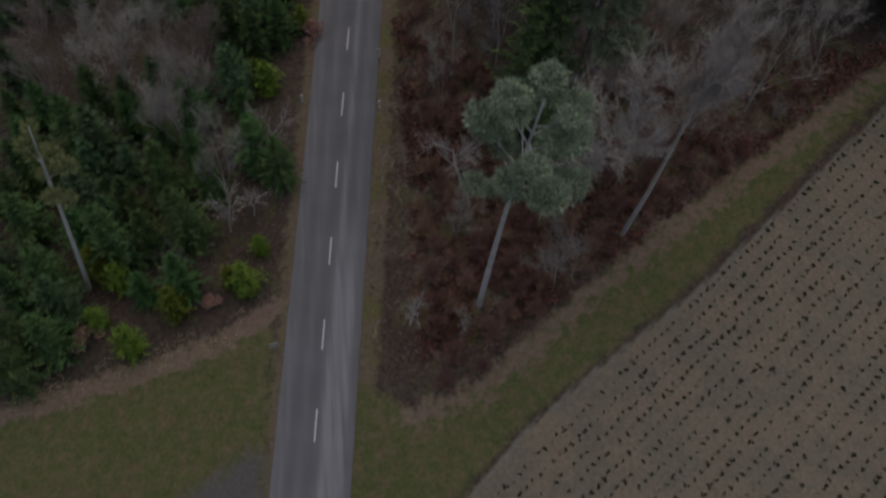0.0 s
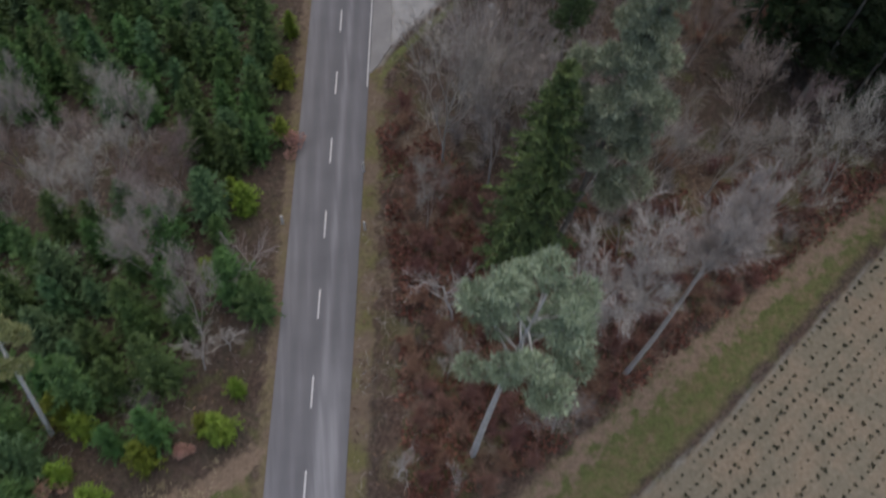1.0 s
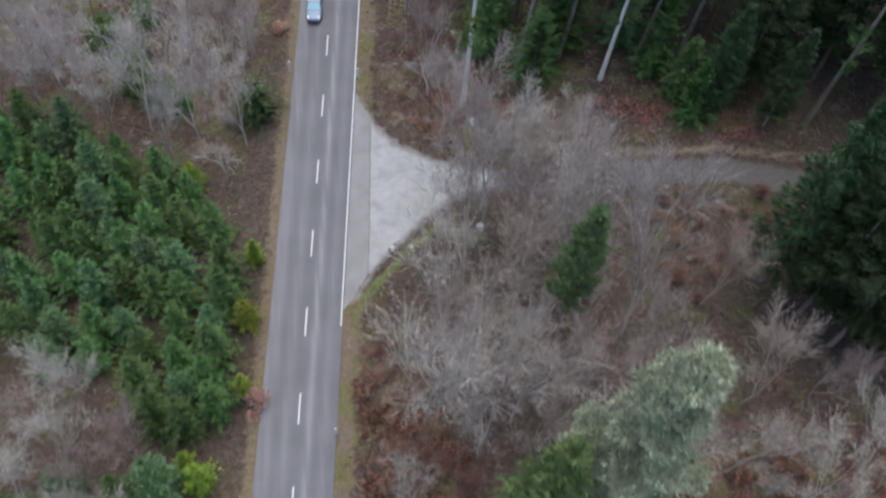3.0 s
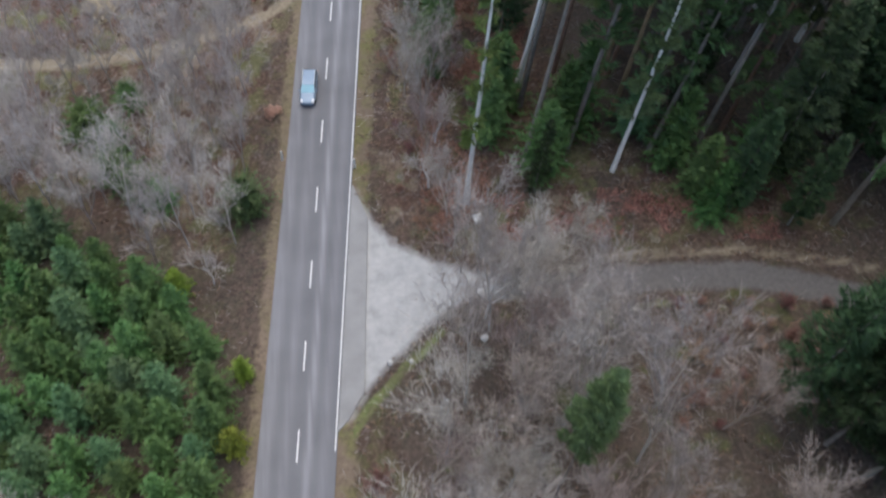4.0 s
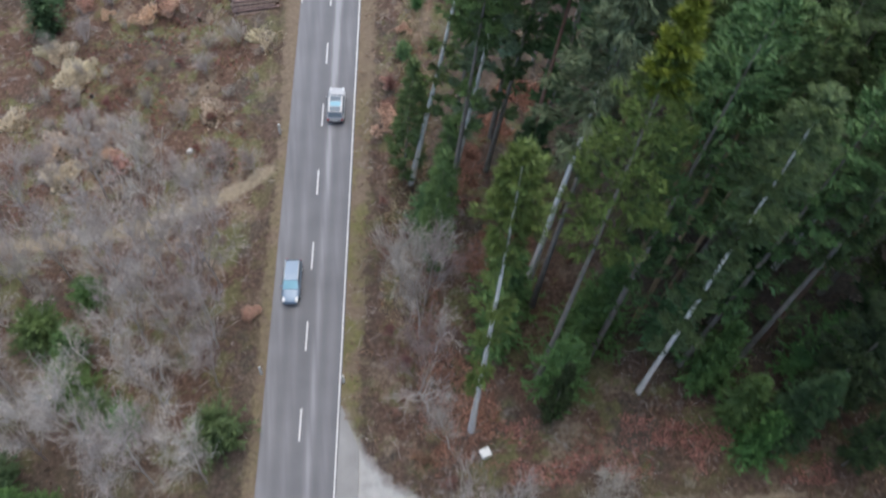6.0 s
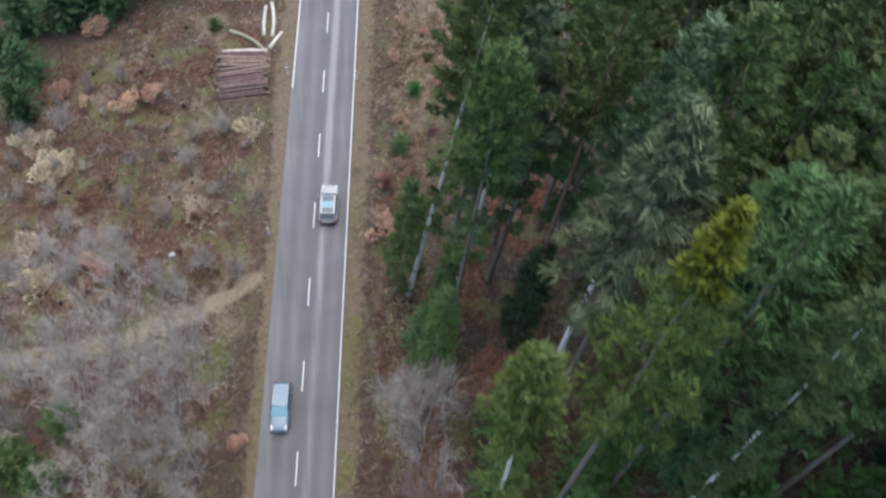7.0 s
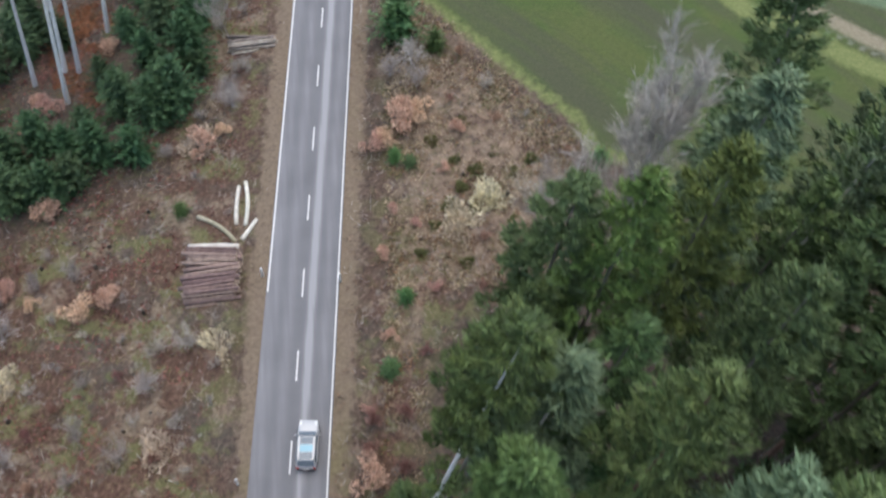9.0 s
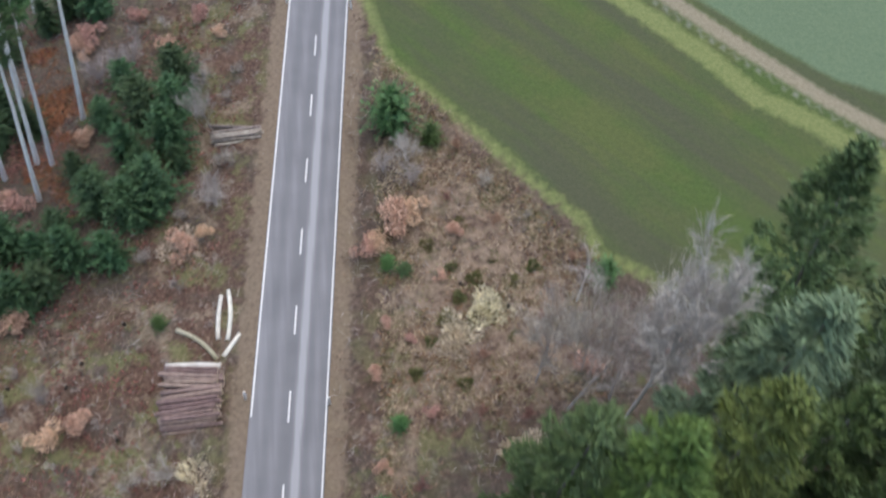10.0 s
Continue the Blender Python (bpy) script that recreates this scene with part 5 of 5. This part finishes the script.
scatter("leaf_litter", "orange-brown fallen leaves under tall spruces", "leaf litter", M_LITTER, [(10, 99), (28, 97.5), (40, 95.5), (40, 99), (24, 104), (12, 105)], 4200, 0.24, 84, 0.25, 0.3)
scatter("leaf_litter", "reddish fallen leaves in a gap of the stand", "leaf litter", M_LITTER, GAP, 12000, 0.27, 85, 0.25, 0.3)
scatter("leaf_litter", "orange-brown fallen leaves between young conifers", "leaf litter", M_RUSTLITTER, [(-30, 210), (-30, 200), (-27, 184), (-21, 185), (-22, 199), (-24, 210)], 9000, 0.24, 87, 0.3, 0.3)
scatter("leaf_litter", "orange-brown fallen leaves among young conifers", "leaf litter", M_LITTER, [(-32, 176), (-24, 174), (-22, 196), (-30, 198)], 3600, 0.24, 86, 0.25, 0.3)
scatter("fallen_twigs", "grey fallen twigs across the forest floor", "twigs", M_TWIG, WOODS, 9000, 1.0, 72, 0.022, 0.15)
scatter("edge_straw", "band of straw-coloured grass along the wood's edge", "grass", M_STRAW, [(-19, 36.5), (-19, 40), (-33, 35.6), (-45, 33), (-45, 31), (-33, 33)], 1500, 0.4, 82, 0.07)
scatter("meadow_grass", "short green and straw-coloured winter grass", "grass", M_GRASS, [(-55, 10), (-20, 39), (-6, 26), (8, 35), (60, 70), (60, 60), (22, 37), (-24, -2)], 9000, 0.28, 73, 0.1)


def field_plants():
    rng, s = random.Random(74), Soup()
    u, v = Vector((0.787, 0.617, 0)), Vector((0.617, -0.787, 0))
    for row in range(2, 32):
        for k in range(-40, 110):
            if rng.random() < 0.1:
                continue
            p = Vector((3.4, 23.6, 0)) + u * (0.82 * k + rng.uniform(-0.1, 0.1) + 0.4 * (row % 2)) + v * (1.36 * row + rng.uniform(-0.12, 0.12) - 0.4)
            if abs(p.x - xc(p.y)) < 7 or p.x < -12:
                continue
            size = rng.choice((0.14, 0.2, 0.23, 0.26, 0.29, 0.34))
            for _ in range(6):
                d = rnd_dir(rng, 0.8)
                d.z = abs(d.z)
                s.kite(p, d * size * 1.3, size * 0.42, rng.uniform(0, 3))
    ob = new("field_plants", s.mesh("field_plants", M_PLANT))
    ob.matrix_basis = HILL
    tagged(ob, "rows of small dark seedlings in bare soil", "seedlings", kind="stuff")


field_plants()


# ---- things by the road ----
def box(s, a, b, taper=0.0):
    """A box from corner a to corner b, its top drawn in by taper."""
    (x0, y0, z0), (x1, y1, z1) = a, b
    t = taper
    p = [(x0, y0, z0), (x1, y0, z0), (x1, y1, z0), (x0, y1, z0), (x0 + t, y0 + t, z1), (x1 - t, y0 + t, z1), (x1 - t, y1 - t, z1), (x0 + t, y1 - t, z1)]
    k = len(s.v)
    s.v += p
    s.f += [tuple(k + i for i in q) for q in ((3, 2, 1, 0), (4, 5, 6, 7), (0, 1, 5, 4), (1, 2, 6, 5), (2, 3, 7, 6), (3, 0, 4, 7))]


def boxed(name, a, b, material, taper=0.0, bevel=0.0):
    bm = bmesh.new()
    s = Soup()
    box(s, a, b, taper)
    vs = [bm.verts.new(v) for v in s.v]
    for f in s.f:
        bm.faces.new([vs[i] for i in f])
    if bevel:
        bmesh.ops.bevel(bm, geom=bm.edges[:], offset=bevel, segments=2, affect="EDGES", profile=0.6)
    me = bpy.data.meshes.new(name)
    bm.to_mesh(me)
    bm.free()
    me.materials.append(material)
    return me


def laid(x, y, turn=0.0, z=0.0):
    """The pose on the slope of a thing that stands at x, y of the plan, turned from the road's direction."""
    return HILL @ Matrix.Translation((x, y, z)) @ Matrix.Rotation(radians(turn - 6.2), 4, "Z")


def upright(x, y, turn=0.0, z=0.0):
    """As laid(), but upright, for what stands on or beside the level road."""
    at = HILL @ Vector((x, y, z + float(bank(across_road(x, y)))))
    return Matrix.Translation(at) @ Matrix.Rotation(radians(turn - 6.2), 4, "Z")


# The paved widening beside the gravel apron.
s = Soup()
edge = [(-5.75, 81.2), (-4.6, 82.3), (-2.9, 84.9), (-1.6, 99.9), (-1.2, 104.2), (-2.55, 108.7)]
inner = [on_road(y, 3.62) for x, y in edge]
edge = [Vector((x, y, float(bank(across_road(x, y))))) for x, y in edge]
up = Vector((0, 0, 0.03))
for a, b, c, d in zip(edge, edge[1:], inner, inner[1:]):
    s.face(c + up, a + up, b + up, d + up)
    s.face(a - 4 * up, b - 4 * up, b + up, a + up)
widening = new("pavement", s.mesh("pavement", M_OLD))
widening.matrix_basis = HILL
tagged(widening, "worn pale grey asphalt widening beside the road", "pavement", kind="structure")

# Marker posts.
POST = boxed("post", (-0.12, -0.1, -0.2), (0.12, 0.1, 1.4), M_PLASTIC, 0.012, 0.012)
BAND = boxed("band", (-0.118, -0.098, 1.12), (0.118, 0.098, 1.17), M_BLACK, 0.0, 0.004)
CAP = boxed("cap", (-0.108, -0.088, 1.39), (0.108, 0.088, 1.47), M_PLASTIC, 0.03)
first_post = None
for x, y in [(-9.9, 112.7), (-2.2, 111.0), (-7.3, 141.0), (-4.6, 162.1), (3.1, 160.8), (1.2, 212.9), (8.8, 211.4), (-15.6, 62.9), (-7.3, 61.5), (-7.0, 68.5)]:
    m = upright(x, y)
    if first_post is None:
        first_post = thing("marker_post", "white plastic roadside marker post with black band", "marker post", "marker posts", m)
        part("post", POST, first_post)
        part("band", BAND, first_post, "black band")
        part("cap", CAP, first_post)
    else:
        copy_thing(first_post, m)

# A small road sign that turns its grey back to the meadow.
sign = thing("road_sign", "small road sign with grey metal back on a post", "road sign", m=upright(-18.7, 34.2, 20))
s = Soup()
s.tube([Vector((0, 0, -0.2)), Vector((0, 0, 2.1))], [0.04, 0.04], 8, True)
part("pole", s.mesh("pole", M_STEEL, True), sign)
part("plate", boxed("plate", (-0.45, -0.05, 1.35), (0.45, -0.02, 2.1), M_STEEL, 0.0, 0.008), sign, "pale grey sign plate")

crate = thing("white_box", "white plastic box lying among leaf litter", "box", m=laid(10.2, 102.1, 25))
part("body", boxed("body", (-0.45, -0.4, 0), (0.45, 0.4, 0.55), M_PLASTIC, 0.04, 0.03), crate)
part("lid", boxed("lid", (-0.48, -0.43, 0.55), (0.48, 0.43, 0.63), M_PLASTIC, 0.02, 0.02), crate)


def stone(x, y, r, seed):
    bm = bmesh.new()
    bmesh.ops.create_icosphere(bm, subdivisions=2, radius=r)
    for v in bm.verts:
        v.co *= 1 + 0.35 * noise.noise(v.co * 2.2 / r + Vector((seed, 0, 0)))
        v.co.z = v.co.z * 0.65 + 0.3 * r
    me = bpy.data.meshes.new("stone")
    bm.to_mesh(me)
    bm.free()
    me.materials.append(M_STONE)
    ob = new("stone", me)
    ob.matrix_basis = laid(x, y)
    tagged(ob, "pale rough stone at the edge of the gravel", "stone", "stones")


for k, (x, y, r) in enumerate([(-0.2, 87.4, 0.3), (1.8, 87.3, 0.22), (9.1, 88.7, 0.4), (4.7, 82.8, 0.25), (-17.4, 140.3, 0.35)]):
    stone(x, y, r, k * 7.3)


# ---- felled wood ----
def log_mesh(length, r, bark, seed, bend=0.0, taper=0.15, sides=9):
    """A felled log along x with bark, knots and pale cut ends."""
    rng, s = random.Random(seed), Soup()
    n = 6
    pts = [Vector((length * (i / n - 0.5), bend * math.sin(math.pi * i / n) + rng.uniform(-1, 1) * 0.03 * r, rng.uniform(-1, 1) * 0.03 * r)) for i in range(n + 1)]
    s.tube(pts, [r * (1 - taper * i / n) * rng.uniform(0.94, 1.06) for i in range(n + 1)], sides, True)
    me = s.mesh("log", bark, True)
    me.materials.append(M_CUT)
    for f in me.polygons[-2:]:
        f.material_index, f.use_smooth = 1, False
    return me


def log_pile(x, y, length, depth, layers, seed, label, turn, bark=M_LOG):
    """A stack of logs lying across the road's direction."""
    rng = random.Random(seed)
    pile = thing("log_pile", label, "log pile", "felled wood", laid(x, y, turn))
    kinds = [log_mesh(length * k, r, bark, seed + i) for i, (k, r) in enumerate(((1.0, 0.2), (0.95, 0.16), (1.03, 0.23), (0.92, 0.14)))]
    for layer in range(layers):
        v = -depth / 2 + 0.2 * layer
        while v < depth / 2 - 0.2 * layer:
            k = rng.randrange(4)
            r = (0.2, 0.16, 0.23, 0.14)[k]
            v += r
            fan = -7.5 if v > 0.12 * depth else 4.0
            m = Matrix.Translation((rng.uniform(-0.28, 0.28), v, 0.16 + 0.32 * layer + rng.uniform(-0.05, 0.05))) @ Matrix.Rotation(radians(fan + rng.uniform(-2.0, 2.0)), 4, "Z") @ Matrix.Rotation(rng.uniform(0, 6.28), 4, "X")
            if rng.random() < 0.5:
                m = m @ Matrix.Rotation(math.pi, 4, "Z")
            part("log", kinds[k], pile, "", m)
            v += r + 0.02
    for sx in (-0.42, 0.42):
        me = log_mesh(depth + 0.6, 0.09, M_BIRCH, seed + 40)
        part("bearer", me, pile, "pale bearer pole", Matrix.Translation((sx * length, 0, 0.06)) @ Matrix.Rotation(math.pi / 2, 4, "Z"))
    return pile


log_pile(-9.6, 162.8, 5.5, 6.6, 5, 81, "large stack of reddish-brown felled logs by the road", 3)
log_pile(-5.1, 193.6, 5.6, 2.3, 3, 95, "small stack of weathered grey-brown logs by the road", 3, M_GREYLOG)


def loose_log(ax, ay, bx, by, r, bark, seed, label, bend=0.0, z=0.0):
    a, b = Vector((ax, ay, 0)), Vector((bx, by, 0))
    ob = new("felled_log", log_mesh((b - a).length, r, bark, seed, bend))
    d = b - a
    ob.matrix_basis = HILL @ Matrix.Translation((a + b) / 2 + Vector((0, 0, r * 0.85 + z))) @ Matrix.Rotation(math.atan2(d.y, d.x), 4, "Z")
    tagged(ob, label, "log", "loose logs")


loose_log(-7.2, 168.6, -6.9, 173.5, 0.25, M_BIRCH, 101, "pale birch log lying on brown earth", 0.15)
loose_log(-6.3, 168.4, -6.2, 174.0, 0.24, M_BIRCH, 102, "crooked pale birch log lying on brown earth", -0.25)
loose_log(-11.3, 170.2, -7.3, 166.5, 0.26, M_MOSSLOG, 103, "crooked mossy log with pale cut end", 0.45)
loose_log(-6.7, 166.7, -5.1, 169.0, 0.25, M_BIRCH, 104, "short pale log leaning towards the stack")
loose_log(-11.9, 165.9, -6.7, 165.3, 0.33, M_BIRCH, 105, "thick pale mossy log on top of the stack", 0.1, 1.0)
loose_log(-10.5, 157.6, -10.4, 160.5, 0.1, M_BIRCH, 106, "thin peeled pole beside the stack")
loose_log(-12.2, 160.0, -12.0, 161.2, 0.15, M_BIRCH, 107, "short peeled stake beside the stack")
loose_log(-12.2, 164.6, -12.1, 165.8, 0.15, M_BIRCH, 108, "short peeled stake beside the stack")


def stump(x, y, r, h, seed):
    ob = thing("tree_stump", "weathered tree stump standing in the clearing", "stump", "stumps", laid(x, y))
    s = Soup()
    s.tube([Vector((0, 0, -0.1)), Vector((0, 0, 0.15)), Vector((0, 0, h))], [r * 1.5, r * 1.1, r], 9)
    part("trunk", s.mesh("trunk", M_STUMP, True), ob)
    c = Soup()
    c.tube([Vector((0, 0, h - 0.02)), Vector((0.01, 0, h + 0.015))], [r * 0.97, r * 0.93], 9, True)
    part("cut_face", c.mesh("cut_face", M_STUMPTOP), ob, "weathered cut face")


for k, (x, y, r, h) in enumerate([(-27.5, 139.1, 0.16, 0.7), (-25.3, 133.8, 0.17, 0.6), (-22.9, 135.7, 0.14, 0.6), (21.3, 168.3, 0.16, 0.8), (-24.0, 166.0, 0.17, 0.5), (-20.5, 168.0, 0.16, 0.5), (-29.0, 150.0, 0.18, 0.5), (-18.5, 157.0, 0.15, 0.5), (-15.5, 149.0, 0.15, 0.4), (17.0, 171.5, 0.15, 0.5), (-27.3, 166.2, 0.14, 0.7), (-21.7, 165.6, 0.14, 0.7), (-16.6, 159.7, 0.14, 0.7), (-17.3, 153.1, 0.14, 0.7), (-17.9, 147.4, 0.14, 0.7), (-30.0, 142.4, 0.14, 0.7), (-28.6, 136.3, 0.14, 0.7), (-16.5, 171.6, 0.14, 0.7), (-23.4, 140.8, 0.14, 0.7)]):
    stump(x, y, r, h, k)


def stake(x, y, h, lean, turn):
    s = Soup()
    s.tube([Vector((0, 0, -0.2)), Vector((0.02, 0.01, h * 0.5)), Vector((0, 0, h))], [0.05, 0.045, 0.035], 6, True)
    ob = new("stake", s.mesh("stake", M_BIRCH, True))
    ob.matrix_basis = laid(x, y, turn) @ Matrix.Rotation(radians(lean), 4, "Y")
    tagged(ob, "thin pale wooden stake standing in the clearing", "stake", "stakes")


for k, (x, y) in enumerate([(-21.8, 143.1), (-20.7, 142.4), (-16.2, 144.5), (-12.8, 141.9), (-14.8, 140.3), (-15.7, 141.3)]):
    stake(x, y, (1.9, 2.2, 1.6, 1.7, 1.5, 1.3)[k], (18, 22, 3, -14, 2, -4)[k], 10 * k)


# ---- cars ----
def loft(name, sections, material, close=True, smooth=True):
    """A skin over cross-sections, each a list of points with the same count."""
    bm = bmesh.new()
    rows = [[bm.verts.new(p) for p in sec] for sec in sections]
    n = len(rows[0])
    for a, b in zip(rows, rows[1:]):
        for j in range(n if close else n - 1):
            bm.faces.new((a[j], a[(j + 1) % n], b[(j + 1) % n], b[j]))
    if close:
        bm.faces.new(rows[0][::-1])
        bm.faces.new(rows[-1])
    bmesh.ops.recalc_face_normals(bm, faces=bm.faces[:])
    me = bpy.data.meshes.new(name)
    bm.to_mesh(me)
    bm.free()
    me.materials.append(material)
    if smooth:
        me.shade_smooth()
    return me


def car(x, y, turn, paint, roof, label, length=4.65, width=2.04, height=1.62):
    """A car that faces +y of its own frame: lower body, cabin, glass, lamps, mirrors, rails and wheels."""
    ob = thing("car", label, "car", "cars on the road", upright(x, y, turn, 0.05))
    L, W, H = length / 2, width / 2, height

    def ring(yy, half, lo, mid, top, crown=0.04):
        return [(-half * 0.9, yy, lo), (-half, yy, mid), (-half * 0.98, yy, (mid + top) / 2 + 0.06), (-half * 0.86, yy, top), (-half * 0.4, yy, top + crown), (half * 0.4, yy, top + crown), (half * 0.86, yy, top), (half * 0.98, yy, (mid + top) / 2 + 0.06), (half, yy, mid), (half * 0.9, yy, lo)]

    body = [ring(-L, W * 0.74, 0.42, 0.55, 0.82), ring(-L + 0.12, W * 0.9, 0.3, 0.55, 0.97), ring(-L + 0.5, W * 0.99, 0.24, 0.55, 1.02), ring(-0.6, W, 0.22, 0.55, 0.98), ring(0.5, W, 0.22, 0.55, 0.98), ring(L - 1.15, W * 0.99, 0.24, 0.55, 0.98), ring(L - 0.5, W * 0.93, 0.26, 0.52, 0.9), ring(L - 0.15, W * 0.8, 0.3, 0.5, 0.78), ring(L, W * 0.58, 0.36, 0.48, 0.66)]
    b = part("body", loft("body", body, paint), ob)
    sub = b.modifiers.new("round", "SUBSURF")
    sub.levels = sub.render_levels = 2
    y0, y1, y2, y3 = (-L + 0.12, -L + 0.55, 0.42, L - 1.2) if roof else (-L + 0.12, -L + 0.5, 0.2, L - 1.35)

    def slab(a, c, z):
        return [(-a, c, z), (a, c, z)]

    wl, wr, bt = W * 0.88, W * 0.76, 0.99
    cabin = [[(-wl, y0, bt), (wl, y0, bt), (wl, y0, bt + 0.02), (-wl, y0, bt + 0.02)], [(-wl, y1 - 0.1, bt), (wl, y1 - 0.1, bt), (wr * 0.97, y1, H - 0.07), (-wr * 0.97, y1, H - 0.07)], [(-wl, -0.4, bt), (wl, -0.4, bt), (wr, -0.4, H), (-wr, -0.4, H)], [(-wl, y2, bt), (wl, y2, bt), (wr * 0.98, y2, H - 0.04), (-wr * 0.98, y2, H - 0.04)], [(-wl, y3, bt - 0.02), (wl, y3, bt - 0.02), (wl, y3, bt), (-wl, y3, bt)]]
    part("cabin", loft("cabin", cabin, paint, smooth=False), ob)

    def pane(name, quad, material, label=""):
        """A thin pane that stands a little off the quad."""
        q = [Vector(p) for p in quad]
        if (q[1] - q[0]).cross(q[3] - q[0]).dot((q[0] + q[2]) / 2 - Vector((0, -0.3, 0.9))) < 0:
            q = [q[1], q[0], q[3], q[2]]
        nrm = (q[1] - q[0]).cross(q[3] - q[0]).normalized() * 0.03
        s = Soup()
        s.face(*[p + nrm for p in q])
        s.face(*[p for p in q[::-1]])
        for i in range(4):
            j = (i + 1) % 4
            s.face(q[i], q[j], q[j] + nrm, q[i] + nrm)
        return part(name, s.mesh(name, material), ob, label)

    k = 0.93
    # Without a glass roof, the windscreen gets the sky's reflection as its colour.
    pane("windscreen", [(-wl * k, y3 - 0.06, bt + 0.03), (wl * k, y3 - 0.06, bt + 0.03), (wr * k, y2 + 0.06, H - 0.05), (-wr * k, y2 + 0.06, H - 0.05)], M_GLASS, "dark raked windscreen") if roof else pane("windscreen", [(-wl * k, y3 - 0.06, bt + 0.03), (wl * k, y3 - 0.06, bt + 0.03), (wr * k, y2 + 0.06, H - 0.05), (-wr * k, y2 + 0.06, H - 0.05)], M_SKYGLASS, "windscreen coloured pale for the sky it mirrors")
    pane("rear_window", [(wl * 0.86, y0 + 0.05, bt + 0.05), (-wl * 0.86, y0 + 0.05, bt + 0.05), (-wr * k, y1 - 0.03, H - 0.1), (wr * k, y1 - 0.03, H - 0.1)], M_GLASS, "dark rear window")
    if roof:
        # The middle pane is bright cyan in place of mirrored sky.
        for a, c, tint in ((y2 - 0.06, -0.3, M_GLASS), (-0.36, -1.02, M_SKYGLASS), (-1.08, y1 + 0.06, M_GLASS)):
            za, zc = [H - 0.04 * (v + 0.4) / (y2 + 0.4) if v > -0.4 else H - 0.07 * (-0.4 - v) / (-0.4 - y1) for v in (a, c)]
            pane("roof_glass", [(-wr * 0.74, c, zc), (wr * 0.74, c, zc), (wr * 0.74, a, za), (-wr * 0.74, a, za)], tint, "tinted panoramic roof pane, the middle one coloured as reflected sky")
    for sx in (-1, 1):
        for a, c in ((y2 + 0.35, -0.3), (-0.4, y1 - 0.02)):
            q = [(sx * wl * 0.985, c, bt + 0.06), (sx * wl * 0.985, a, bt + 0.06), (sx * (wr + 0.03), min(a, y2), H - 0.1), (sx * (wr + 0.03), c, H - 0.1)]
            pane("side_window", q if sx > 0 else [q[1], q[0], q[3], q[2]], M_GLASS, "dark side window")
        rail = Soup()
        rail.tube([Vector((sx * wr * 0.95, y1 + 0.05, H - 0.03)), Vector((sx * wr * 0.97, y1 + 0.25, H + 0.05)), Vector((sx * wr * 0.97, y2 - 0.25, H + 0.05)), Vector((sx * wr * 0.96, y2 - 0.05, H - 0.01))], [0.035] * 4, 6, True)
        part("roof_rail", rail.mesh("roof_rail", M_STEEL, True), ob, "silver roof rail")
        part("mirror", boxed("mirror", (sx * (W + 0.08) - 0.1, y3 - 0.45, bt), (sx * (W + 0.08) + 0.1, y3 - 0.32, bt + 0.16), paint, 0.02, 0.03), ob)
        # The pale box runs far up the bonnet, standing in for the lamp's reflection.
        part("headlight", boxed("headlight", (sx * W * 0.68 - 0.17, L - 0.75, 0.66), (sx * W * 0.68 + 0.17, L - 0.1, 0.9), M_LAMP, 0.05, 0.03), ob, "clear headlight, lengthened to show its reflection")
        part("tail_light", boxed("tail_light", (sx * W * 0.74 - 0.16, -L - 0.015, 0.74), (sx * W * 0.74 + 0.16, -L + 0.12, 0.9), M_REDLAMP, 0.02, 0.03), ob, "red tail light")
        for yy in (L - 0.92, -L + 0.9):
            w = new("wheel")
            w.parent = ob
            w.matrix_basis = Matrix.Translation((sx * (W - 0.13), yy, 0.34)) @ Matrix.Rotation(math.pi / 2, 4, "Y")
            ty = Soup()
            ty.tube([Vector((0, 0, z)) for z in (-0.11, -0.09, 0.09, 0.11)], [0.29, 0.34, 0.34, 0.29], 20, True)
            part("tyre", ty.mesh("tyre", M_RUBBER, True), w)
            ri = Soup()
            ri.tube([Vector((0, 0, z)) for z in (-0.118, 0.118)], [0.2, 0.2], 14, True)
            part("rim", ri.mesh("rim", M_STEEL), w)
    part("number_plate", boxed("number_plate", (-0.26, -L - 0.03, 0.6), (0.26, -L + 0.02, 0.71), M_PLASTIC), ob, "plain white number plate")
    part("rear_bumper", boxed("rear_bumper", (-W * 0.85, -L - 0.02, 0.3), (W * 0.85, -L + 0.2, 0.5), M_BLACK, 0.03, 0.04), ob, "black lower bumper")
    return ob


car(-0.95, 143.8, 0, M_SILVER, True, "silver sport utility car on the road, sky reflection coloured into its glass roof")
car(-6.63, 121.9, 180, M_BLUEPAINT, False, "blue-grey estate car in the oncoming lane", 4.9, 1.86, 1.46)
